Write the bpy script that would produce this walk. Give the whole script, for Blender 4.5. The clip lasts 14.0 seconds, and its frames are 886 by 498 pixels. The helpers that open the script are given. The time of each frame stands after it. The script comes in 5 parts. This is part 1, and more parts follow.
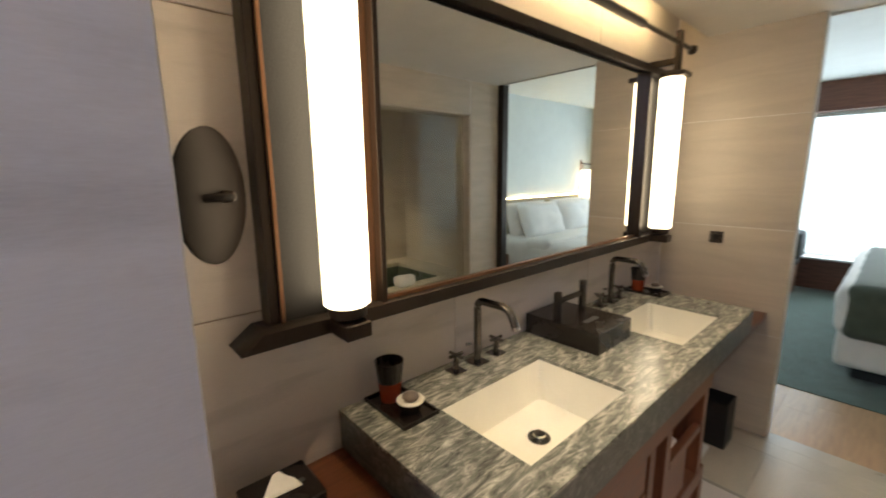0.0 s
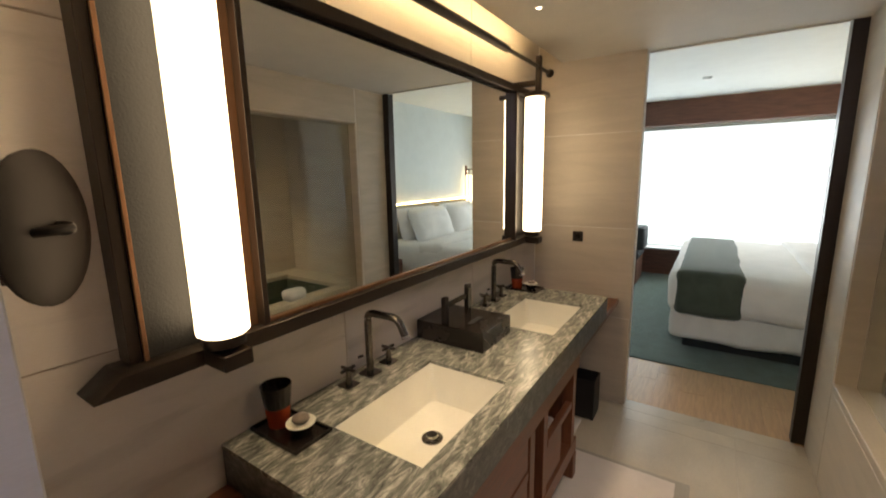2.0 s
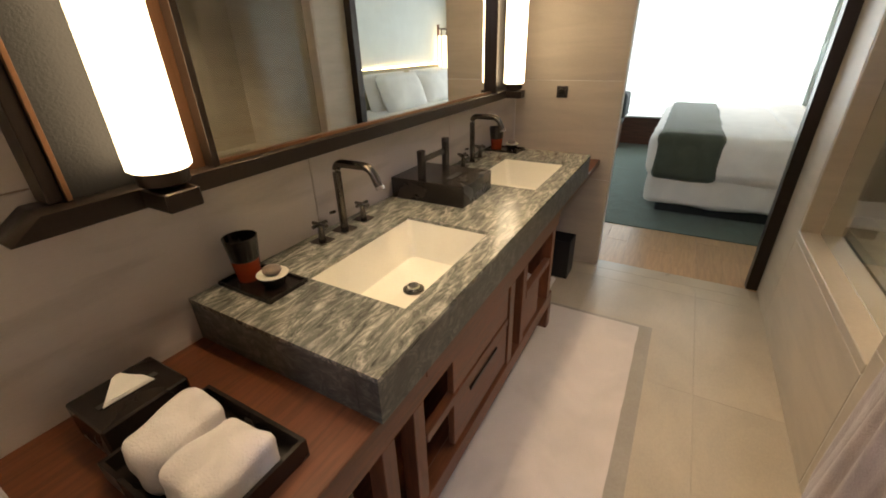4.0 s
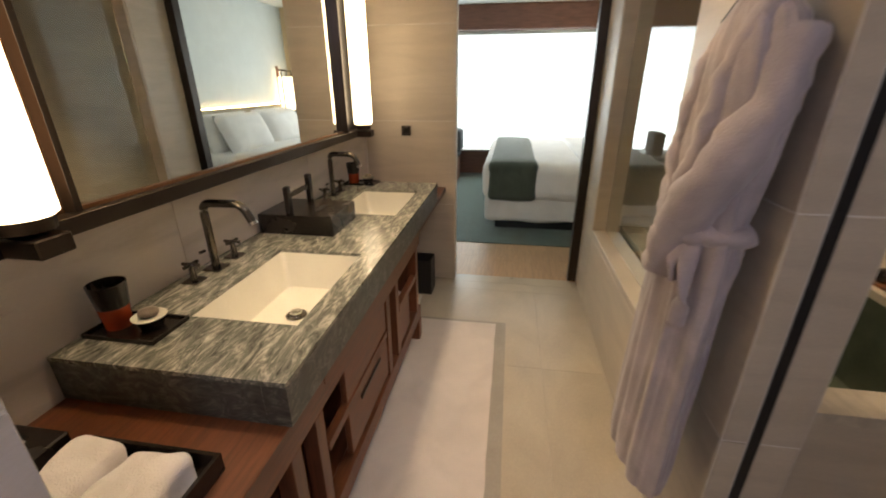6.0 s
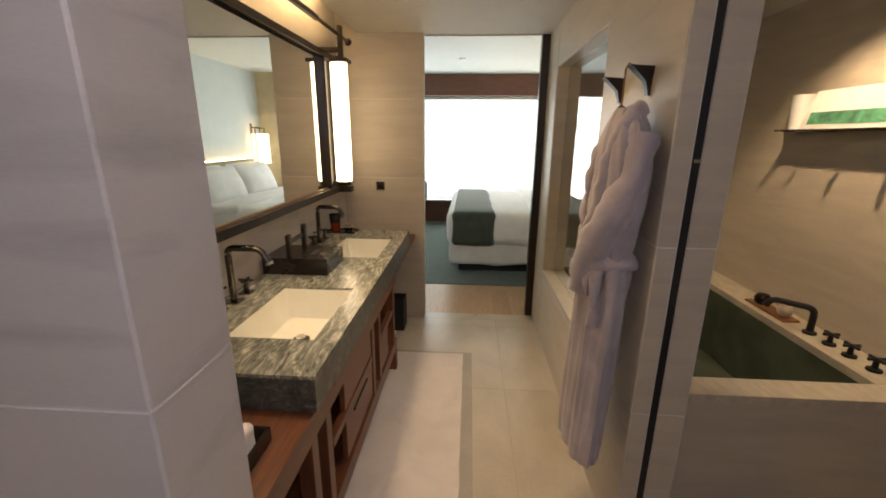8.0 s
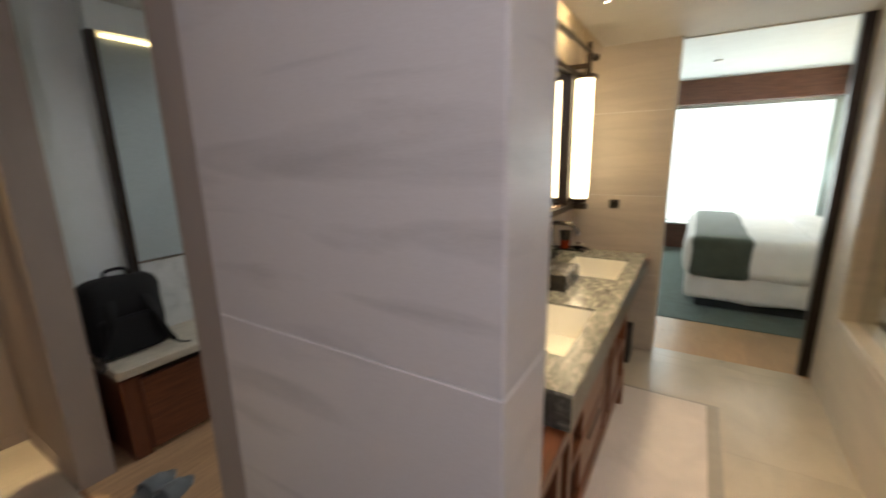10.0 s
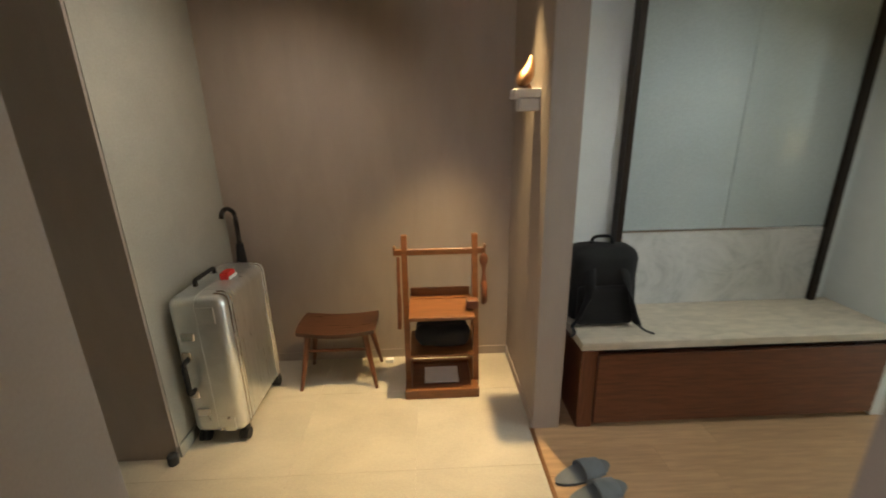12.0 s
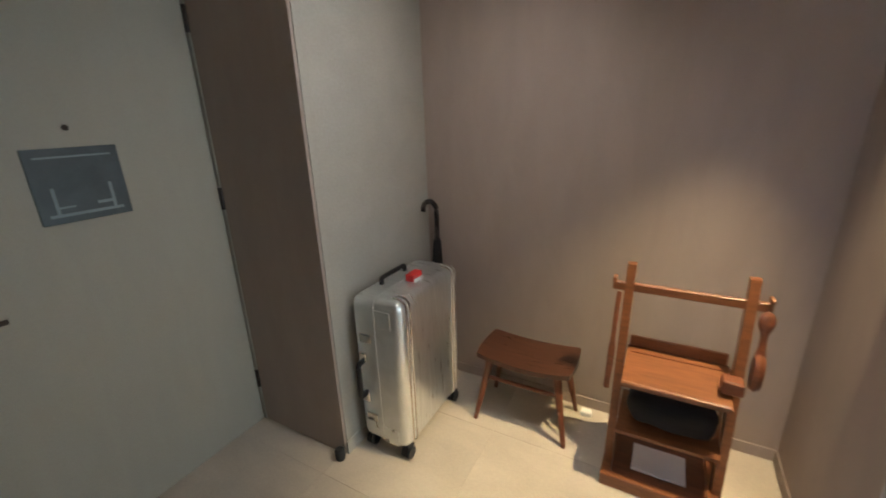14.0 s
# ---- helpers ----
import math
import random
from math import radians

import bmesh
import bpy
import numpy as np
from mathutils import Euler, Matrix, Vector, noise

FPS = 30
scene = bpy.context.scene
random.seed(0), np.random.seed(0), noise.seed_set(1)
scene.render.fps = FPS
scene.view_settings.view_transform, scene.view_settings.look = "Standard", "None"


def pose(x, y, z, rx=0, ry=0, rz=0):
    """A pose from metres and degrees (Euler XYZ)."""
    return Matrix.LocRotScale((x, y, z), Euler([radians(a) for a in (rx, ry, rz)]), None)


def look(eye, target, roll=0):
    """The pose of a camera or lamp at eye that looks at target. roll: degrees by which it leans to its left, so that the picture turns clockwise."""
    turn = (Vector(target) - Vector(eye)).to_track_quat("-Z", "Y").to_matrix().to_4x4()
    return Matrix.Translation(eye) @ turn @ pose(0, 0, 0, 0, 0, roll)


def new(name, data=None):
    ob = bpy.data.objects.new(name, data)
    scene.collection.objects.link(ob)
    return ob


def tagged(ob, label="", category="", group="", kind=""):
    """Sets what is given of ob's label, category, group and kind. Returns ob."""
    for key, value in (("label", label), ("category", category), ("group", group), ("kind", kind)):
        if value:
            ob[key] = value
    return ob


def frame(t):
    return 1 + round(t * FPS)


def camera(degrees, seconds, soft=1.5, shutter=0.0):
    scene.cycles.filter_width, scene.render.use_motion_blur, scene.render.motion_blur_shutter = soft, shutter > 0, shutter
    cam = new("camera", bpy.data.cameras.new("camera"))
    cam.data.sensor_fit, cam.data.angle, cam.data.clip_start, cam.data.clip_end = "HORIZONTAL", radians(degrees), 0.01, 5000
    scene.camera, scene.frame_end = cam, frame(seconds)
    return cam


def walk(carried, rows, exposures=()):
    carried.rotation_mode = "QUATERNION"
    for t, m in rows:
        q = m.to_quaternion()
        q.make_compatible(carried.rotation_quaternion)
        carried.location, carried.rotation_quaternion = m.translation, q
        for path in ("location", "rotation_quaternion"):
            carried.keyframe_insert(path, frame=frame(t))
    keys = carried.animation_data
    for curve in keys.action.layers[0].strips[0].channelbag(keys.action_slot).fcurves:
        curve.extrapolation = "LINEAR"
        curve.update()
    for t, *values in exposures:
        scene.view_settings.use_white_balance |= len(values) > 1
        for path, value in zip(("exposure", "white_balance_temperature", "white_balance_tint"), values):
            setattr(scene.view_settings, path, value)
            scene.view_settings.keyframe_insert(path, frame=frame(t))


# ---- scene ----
cam = camera(94.6, 14.0, soft=1.8, shutter=0.4)
PATH = [
    (0, (0.12, 0.137, 1.558), (1.431, 1.603, 1.192), -0.7),
    (0.5, (0.085, 0.131, 1.569), (1.653, 1.34, 1.286), -0.2),
    (1, (0.06, 0.115, 1.606), (1.703, 1.236, 1.401), 0.0),
    (1.5, (0.085, 0.088, 1.613), (1.742, 1.186, 1.391), -0.3),
    (2, (0.117, 0.09, 1.595), (1.759, 1.174, 1.237), -1.0),
    (2.5, (0.148, 0.092, 1.542), (1.742, 1.16, 0.974), -2.0),
    (3, (0.182, 0.112, 1.474), (1.712, 1.15, 0.713), -2.6),
    (5.5, (0.099, 0.156, 1.434), (1.822, 0.69, 0.57), -0.8),
    (6, (-0.024, 0.106, 1.475), (1.807, 0.399, 0.725), -0.2),
    (6.5, (-0.174, 0.067, 1.516), (1.72, 0.253, 0.901), 0.7),
    (7, (-0.286, 0.089, 1.544), (1.639, 0.18, 1.007), 0.6),
    (9.5, (-0.448, 0.192, 1.563), (1.427, 0.737, 1.131), -0.9),
    (10, (-0.45, 0.31, 1.546), (1.207, 1.34, 1.106), -1.2),
    (10.5, (-0.435, 0.431, 1.557), (0.81, 1.931, 1.109), -1.1),
    (11, (-0.432, 0.529, 1.554), (0.315, 2.325, 1.088), -0.8),
    (11.5, (-0.468, 0.721, 1.551), (-0.106, 2.62, 1.036), -0.8),
    (12, (-0.476, 0.923, 1.571), (-0.411, 2.832, 0.98), -1.1),
    (12.5, (-0.448, 1.072, 1.561), (-0.626, 2.965, 0.943), -1.4),
    (13, (-0.454, 1.172, 1.529), (-0.863, 3.026, 0.899), -1.3),
    (13.5, (-0.477, 1.362, 1.55), (-1.151, 3.125, 0.887), -2.0),
    (14, (-0.537, 1.47, 1.549), (-1.465, 3.129, 0.928), -1.9),
]
EXPOSURES = [
    (0.0, 0.08, 6200, 10), (1.5, -0.2, 6700, 12), (3.0, -0.04, 6900, 14), (5.5, 0.08, 6900, 14), (7.0, -0.12, 7200, 14), (9.5, -0.1, 7000, 12), (10.0, 0.2, 6900, 10),
    (10.5, 0.65, 6900, 8), (11.0, 0.78, 7600, 2), (12.0, 0.88, 7200, 4), (13.0, 0.92, 6800, 8), (14.0, 0.98, 6000, 8),
]
walk(cam, [(t, look(eye, target, roll)) for t, eye, target, roll in PATH], EXPOSURES)

# ---- world and lights ----
world = bpy.data.worlds.new("sky")
scene.world = world
world.use_nodes = True
wn = world.node_tree.nodes
sky = wn.new("ShaderNodeTexSky")
sky.sky_type, sky.sun_disc = "NISHITA", False
sky.sun_elevation, sky.sun_rotation = radians(50), radians(60)
wn["Background"].inputs["Strength"].default_value = 0.12
world.node_tree.links.new(sky.outputs["Color"], wn["Background"].inputs["Color"])


def lamp(name, kind, m, power, colour, size=0.1, size_y=None, angle=60, blend=0.5):
    d = bpy.data.lights.new(name, kind)
    d.energy, d.color = power, colour
    if kind == "AREA":
        d.shape, d.size, d.size_y = "RECTANGLE", size, size_y or size
    else:
        d.shadow_soft_size = size
    if kind == "SPOT":
        d.spot_size, d.spot_blend = radians(angle), blend
    ob = new(name, d)
    ob.matrix_world = m
    return ob


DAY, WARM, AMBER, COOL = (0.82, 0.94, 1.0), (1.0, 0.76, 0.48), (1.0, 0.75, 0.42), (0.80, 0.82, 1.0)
lamp("window_daylight", "AREA", look((7.12, 0.6, 1.35), (3, 0.6, 1.0)), 75, DAY, 4.6, 1.75)
lamp("downlight_bird", "SPOT", look((-0.041, 2.965, 2.37), (-0.62, 2.86, 0)), 160, AMBER, 0.015, angle=58, blend=0.9)
# Fill lamp, added to brighten the suitcase and the walls round it.
lamp("foyer_fill_light", "SPOT", look((-0.90, 2.64, 2.36), (-1.6, 3.08, 0.4)), 19, (1.0, 0.90, 0.84), 0.04, angle=136, blend=1.0)
lamp("downlight_tub", "SPOT", look((1.50, -1.25, 2.28), (1.75, -1.75, 0.9)), 66, WARM, 0.02, angle=95, blend=0.7)
lamp("downlight_vanity", "SPOT", look((1.99, 0.80, 2.29), (1.95, 0.75, 0)), 33, WARM, 0.02, angle=85, blend=0.7)
lamp("downlight_vanity_near", "SPOT", look((0.95, 0.72, 2.29), (0.95, 0.72, 0)), 36, WARM, 0.02, angle=85, blend=0.7)
lamp("downlight_walk", "SPOT", look((1.4, 0.0, 2.29), (1.4, -0.02, 0)), 36, WARM, 0.02, angle=95, blend=0.8)
# Assumed cool lamp in the unseen dressing area, added to brighten the stone block.
lamp("dressing_fill_light", "AREA", look((-0.95, -0.25, 2.28), (0.0, 0.60, 1.2)), 15.5, COOL, 0.25)
# Added lamp in the unseen hall to lift the bench and glass panels.
lamp("hall_fill_light", "SPOT", look((1.0, 2.2, 2.37), (1.0, 2.7, 0)), 22, (0.9, 0.95, 1.0), 0.03, angle=130, blend=0.9)


# ---- materials ----
def mat(name, colour, rough=0.5, metal=0.0, vary=0.15, scale=6.0, stretch=(1, 1, 1), bump=0.1, fine=90.0,
        second=None, sheen=0.0, rand=0.0, coat=0.0, spread=(0.35, 0.65)):
    m = bpy.data.materials.new(name)
    m.use_nodes = True
    t = m.node_tree
    n, ln = t.nodes, t.links.new
    b = n["Principled BSDF"]
    b.inputs["Roughness"].default_value, b.inputs["Metallic"].default_value = rough, metal
    b.inputs["Sheen Weight"].default_value, b.inputs["Coat Weight"].default_value = sheen, coat
    co = n.new("ShaderNodeTexCoord")
    mp = n.new("ShaderNodeMapping")
    mp.inputs["Scale"].default_value = stretch
    ln(co.outputs["Object"], mp.inputs["Vector"])
    nz = n.new("ShaderNodeTexNoise")
    nz.inputs["Scale"].default_value, nz.inputs["Detail"].default_value, nz.inputs["Distortion"].default_value = scale, 8, 0.6
    ln(mp.outputs["Vector"], nz.inputs["Vector"])
    ramp = n.new("ShaderNodeValToRGB")
    ramp.color_ramp.elements[0].position, ramp.color_ramp.elements[1].position = spread
    dark = second or tuple(c * (1 - vary) for c in colour)
    lite = colour if second else tuple(min(1, c * (1 + vary * 0.6)) for c in colour)
    ramp.color_ramp.elements[0].color = (*dark, 1)
    ramp.color_ramp.elements[1].color = (*lite, 1)
    ln(nz.outputs["Fac"], ramp.inputs["Fac"])
    fn = n.new("ShaderNodeTexNoise")
    fn.inputs["Scale"].default_value, fn.inputs["Detail"].default_value = fine, 4
    ln(mp.outputs["Vector"], fn.inputs["Vector"])
    mix = n.new("ShaderNodeMixRGB")
    mix.blend_type, mix.inputs["Fac"].default_value = "OVERLAY", 0.12
    ln(ramp.outputs["Color"], mix.inputs["Color1"])
    ln(fn.outputs["Fac"], mix.inputs["Color2"])
    last = mix.outputs["Color"]
    if rand:
        oi = n.new("ShaderNodeObjectInfo")
        hs = n.new("ShaderNodeHueSaturation")
        mr = n.new("ShaderNodeMapRange")
        mr.inputs["To Min"].default_value, mr.inputs["To Max"].default_value = 1 - rand, 1 + rand
        ln(oi.outputs["Random"], mr.inputs["Value"])
        ln(mr.outputs["Result"], hs.inputs["Value"])
        ln(last, hs.inputs["Color"])
        last = hs.outputs["Color"]
    ln(last, b.inputs["Base Color"])
    rr = n.new("ShaderNodeMapRange")
    rr.inputs["To Min"].default_value, rr.inputs["To Max"].default_value = max(0.02, rough - 0.08), min(1, rough + 0.08)
    ln(nz.outputs["Fac"], rr.inputs["Value"])
    ln(rr.outputs["Result"], b.inputs["Roughness"])
    if bump:
        bp = n.new("ShaderNodeBump")
        bp.inputs["Strength"].default_value, bp.inputs["Distance"].default_value = bump, 0.004
        ln(fn.outputs["Fac"], bp.inputs["Height"])
        ln(bp.outputs["Normal"], b.inputs["Normal"])
    return m


def glow(name, colour, strength):
    m = bpy.data.materials.new(name)
    m.use_nodes = True
    b = m.node_tree.nodes["Principled BSDF"]
    b.inputs["Base Color"].default_value = (0.85, 0.82, 0.76, 1)
    b.inputs["Emission Color"].default_value = (*colour, 1)
    b.inputs["Emission Strength"].default_value = strength
    return m


def veined(name, base, dark, light, stretch, scale=3.0, rough=0.35, cloud=13):
    """Stone with flowing bands: a warped wave over noise, and cloudy patches."""
    m = bpy.data.materials.new(name)
    m.use_nodes = True
    t = m.node_tree
    n, ln = t.nodes, t.links.new
    b = n["Principled BSDF"]
    co = n.new("ShaderNodeTexCoord")
    mp = n.new("ShaderNodeMapping")
    mp.inputs["Scale"].default_value = stretch
    mp.inputs["Rotation"].default_value = (0, 0, radians(28))
    ln(co.outputs["Object"], mp.inputs["Vector"])
    w = n.new("ShaderNodeTexWave")
    w.inputs["Scale"].default_value, w.inputs["Distortion"].default_value = scale, 9
    w.inputs["Detail"].default_value, w.inputs["Detail Scale"].default_value = 6, 1.6
    w.inputs["Detail Roughness"].default_value = 0.68
    ln(mp.outputs["Vector"], w.inputs["Vector"])
    nz = n.new("ShaderNodeTexNoise")
    nz.inputs["Scale"].default_value, nz.inputs["Detail"].default_value = cloud, 12
    nz.inputs["Roughness"].default_value, nz.inputs["Distortion"].default_value = 0.74, 2.2
    ln(mp.outputs["Vector"], nz.inputs["Vector"])
    mx = n.new("ShaderNodeMixRGB")
    mx.inputs["Fac"].default_value = 0.94
    ln(w.outputs["Fac"], mx.inputs["Color1"])
    ln(nz.outputs["Fac"], mx.inputs["Color2"])
    r = n.new("ShaderNodeValToRGB")
    e = r.color_ramp.elements
    e[0].position, e[0].color = 0.33, (*dark, 1)
    e[1].position, e[1].color = 0.68, (*light, 1)
    k = e.new(0.5)
    k.color = (*base, 1)
    ln(mx.outputs["Color"], r.inputs["Fac"])
    ln(r.outputs["Color"], b.inputs["Base Color"])
    b.inputs["Roughness"].default_value = rough
    bp = n.new("ShaderNodeBump")
    bp.inputs["Strength"].default_value, bp.inputs["Distance"].default_value = 0.15, 0.002
    ln(nz.outputs["Fac"], bp.inputs["Height"])
    ln(bp.outputs["Normal"], b.inputs["Normal"])
    return m


def glass(name, tint=(0.9, 0.95, 0.93)):
    m = bpy.data.materials.new(name)
    m.use_nodes = True
    b = m.node_tree.nodes["Principled BSDF"]
    b.inputs["Base Color"].default_value = (*tint, 1)
    b.inputs["Transmission Weight"].default_value, b.inputs["Roughness"].default_value = 1.0, 0.01
    b.inputs["IOR"].default_value = 1.5
    return m


STONE = mat("cream_limestone", (0.56, 0.49, 0.40), 0.42, vary=0.085, scale=2.2, stretch=(1, 1, 6), bump=0.04, rand=0.02)
STONE_GREY = mat("pale_veined_stone", (0.60, 0.55, 0.52), 0.40, vary=0.17, scale=1.5, stretch=(1, 1, 7), bump=0.04, rand=0.02, spread=(0.26, 0.46))
GROUT = mat("pale_grout", (0.75, 0.72, 0.68), 0.8, bump=0.05)
FLOOR = mat("beige_floor_stone", (0.52, 0.46, 0.37), 0.30, vary=0.12, scale=2.2, stretch=(1, 1.6, 1), bump=0.03, rand=0.012)
GROUT_F = mat("floor_grout", (0.50, 0.44, 0.355), 0.7, bump=0.03)
CEIL = mat("white_ceiling_paint", (0.66, 0.64, 0.60), 0.7, vary=0.03, bump=0.03)
MARBLE = veined("grey_green_marble", (0.20, 0.205, 0.178), (0.05, 0.055, 0.048), (0.60, 0.58, 0.50), (0.9, 3.4, 3.0), 2.4, 0.2, 9)
# Counter edges: the top's marble with colours about a third as strong.
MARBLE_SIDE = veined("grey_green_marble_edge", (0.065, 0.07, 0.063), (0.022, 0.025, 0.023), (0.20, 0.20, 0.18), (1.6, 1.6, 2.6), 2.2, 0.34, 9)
WOOD = mat("red_brown_walnut", (0.150, 0.050, 0.022), 0.40, vary=0.28, scale=5, stretch=(1.2, 14, 14), bump=0.06, rand=0.05)
WOODV = mat("red_brown_walnut_upright", (0.150, 0.050, 0.022), 0.40, vary=0.28, scale=5, stretch=(14, 14, 1.2), bump=0.06, rand=0.05)
WOODD = mat("dark_walnut", (0.062, 0.024, 0.013), 0.3, vary=0.2, scale=5, stretch=(1.2, 14, 14), bump=0.05)
TEAK = mat("orange_teak", (0.185, 0.068, 0.024), 0.36, vary=0.22, scale=5, stretch=(1.2, 12, 12), bump=0.06, rand=0.06)
OAK = mat("light_oak_plank", (0.50, 0.31, 0.17), 0.42, vary=0.14, scale=4, stretch=(1.2, 16, 10), bump=0.05, rand=0.06)
CEDAR = mat("dark_red_timber", (0.16, 0.065, 0.04), 0.45, vary=0.3, scale=4, stretch=(14, 1.2, 14), bump=0.05)
DISC = mat("blackened_bronze", (0.014, 0.010, 0.008), 0.5, metal=1.0, vary=0.1, bump=0.02)
BRONZE = mat("brushed_dark_bronze", (0.038, 0.028, 0.022), 0.34, metal=0.6, vary=0.08, scale=8, stretch=(14, 14, 1), bump=0.05)
BRONZE_L = mat("brushed_copper_bronze", (0.34, 0.18, 0.10), 0.34, metal=0.85, vary=0.08, scale=8, stretch=(16, 16, 1), bump=0.05)
GUN = mat("gunmetal_chrome", (0.16, 0.145, 0.13), 0.2, metal=1.0, vary=0.12, bump=0.02)
CHROME = mat("polished_chrome", (0.75, 0.74, 0.72), 0.08, metal=1.0, vary=0.05, bump=0.0)
BLACK = mat("black_lacquer", (0.016, 0.012, 0.010), 0.26, vary=0.3, bump=0.03)
BLACKM = mat("matt_black_leather", (0.009, 0.008, 0.008), 0.55, vary=0.3, bump=0.25, fine=220)
RED = mat("red_lacquer", (0.30, 0.045, 0.015), 0.22, vary=0.2, bump=0.02)
CERAMIC = mat("white_ceramic", (0.82, 0.80, 0.70), 0.12, vary=0.03, bump=0.0)
TOWEL = mat("white_terry", (0.80, 0.77, 0.78), 0.95, vary=0.10, scale=16, bump=0.8, fine=260, sheen=0.4)
MAT = mat("white_bath_mat_cotton", (0.74, 0.68, 0.66), 0.95, vary=0.08, scale=5, bump=0.5, fine=240, sheen=0.3)
MATU = mat("grey_mat_underlay", (0.40, 0.37, 0.33), 0.9, vary=0.06, bump=0.2)
ROBE = mat("lilac_grey_waffle_cotton", (0.44, 0.39, 0.42), 0.95, vary=0.14, scale=9, bump=0.5, fine=230, sheen=0.4)
PLASTER = mat("taupe_wall_covering", (0.36, 0.295, 0.25), 0.75, vary=0.05, scale=3, stretch=(3, 3, 1), bump=0.15, fine=190)
PLASTER_G = mat("grey_green_wall_paint", (0.40, 0.385, 0.33), 0.7, vary=0.05, bump=0.06)
DOORM = mat("grey_green_door_laminate", (0.36, 0.345, 0.285), 0.5, vary=0.025, scale=3, stretch=(5, 5, 1), bump=0.04)
WHITEP = mat("pale_blue_white_paint", (0.70, 0.74, 0.73), 0.6, vary=0.03, bump=0.03)
GLASSP = mat("blue_grey_back_painted_glass", (0.40, 0.46, 0.46), 0.16, vary=0.05, scale=2, bump=0.0, coat=0.3)
WHITEM = veined("pale_cloudy_marble", (0.58, 0.59, 0.57), (0.40, 0.42, 0.41), (0.68, 0.68, 0.66), (1.2, 1.2, 1.2), 0.8, 0.3, 2.5)
TRAV = mat("cream_travertine", (0.56, 0.50, 0.40), 0.45, vary=0.14, scale=5, stretch=(2, 5, 5), bump=0.05)
LINEN = mat("white_bed_linen", (0.83, 0.80, 0.77), 0.85, vary=0.05, scale=5, bump=0.25, fine=160, sheen=0.2)
GREEN = mat("sage_green_wool", (0.066, 0.082, 0.060), 0.9, vary=0.2, scale=7, bump=0.4, fine=200, sheen=0.3)
CARPET = mat("green_carpet", (0.065, 0.115, 0.095), 0.95, vary=0.3, scale=9, bump=0.7, fine=180, sheen=0.3, second=(0.045, 0.075, 0.055))
DARKFAB = mat("charcoal_upholstery", (0.035, 0.04, 0.042), 0.85, vary=0.2, bump=0.3, fine=200)
HEADB = mat("beige_headboard_fabric", (0.50, 0.43, 0.30), 0.85, vary=0.08, bump=0.3, fine=200)
ALU = mat("silver_aluminium", (0.78, 0.80, 0.79), 0.30, metal=0.9, vary=0.10, scale=7, stretch=(1, 10, 1), bump=0.03)
RUBBER = mat("black_rubber", (0.015, 0.015, 0.016), 0.6, vary=0.2, bump=0.1)
BAG = mat("black_woven_nylon", (0.0045, 0.0045, 0.005), 0.9, vary=0.3, bump=0.4, fine=260)
FUR = mat("black_felt", (0.012, 0.011, 0.011), 0.95, vary=0.3, bump=0.6, fine=140)
SLIP = mat("grey_slipper_felt", (0.15, 0.165, 0.175), 0.95, vary=0.2, bump=0.5, fine=220, sheen=0.3)
CARD = mat("white_card", (0.80, 0.79, 0.76), 0.6, vary=0.03, bump=0.02)
REDCARD = mat("red_luggage_card", (0.60, 0.03, 0.025), 0.45, vary=0.1, bump=0.02)
SOAP = mat("grey_soap", (0.20, 0.165, 0.14), 0.4, vary=0.3, scale=30, bump=0.1)
POSTER = mat("slate_blue_notice", (0.075, 0.095, 0.105), 0.35, vary=0.15, scale=9, bump=0.0)
POSTER_INK = mat("pale_notice_print", (0.24, 0.29, 0.30), 0.5, vary=0.1, bump=0.0)
LEAF = mat("green_printed_card", (0.10, 0.33, 0.19), 0.6, vary=0.5, scale=18, bump=0.0)
WATER = mat("dark_green_tub_stone", (0.10, 0.12, 0.085), 0.18, vary=0.3, scale=3, bump=0.03)
SHEER = mat("sheer_white_curtain", (0.80, 0.88, 0.88), 0.9, vary=0.05, bump=0.05)
GLASS = glass("clear_glass")
MIRROR = bpy.data.materials.new("silvered_mirror")
MIRROR.use_nodes = True
for key, value in (("Base Color", (0.80, 0.81, 0.78, 1)), ("Metallic", 1.0), ("Roughness", 0.004)):
    MIRROR.node_tree.nodes["Principled BSDF"].inputs[key].default_value = value
LIT = glow("frosted_sconce_glass", (1.0, 0.79, 0.50), 6.0)
COVE = glow("warm_cove_strip", (1.0, 0.72, 0.34), 24.0)
STRIP = glow("warm_shelf_strip", (1.0, 0.74, 0.36), 5.0)
STRIP_BED = glow("warm_headboard_strip", (1.0, 0.70, 0.32), 70.0)
SHADE = glow("lit_linen_shade", (1.0, 0.84, 0.58), 3.5)
SPOTLIT = glow("downlight_lens", (1.0, 0.85, 0.6), 14.0)
SKYCARD = glow("bright_overcast_backdrop", (0.90, 0.97, 1.0), 1.9)


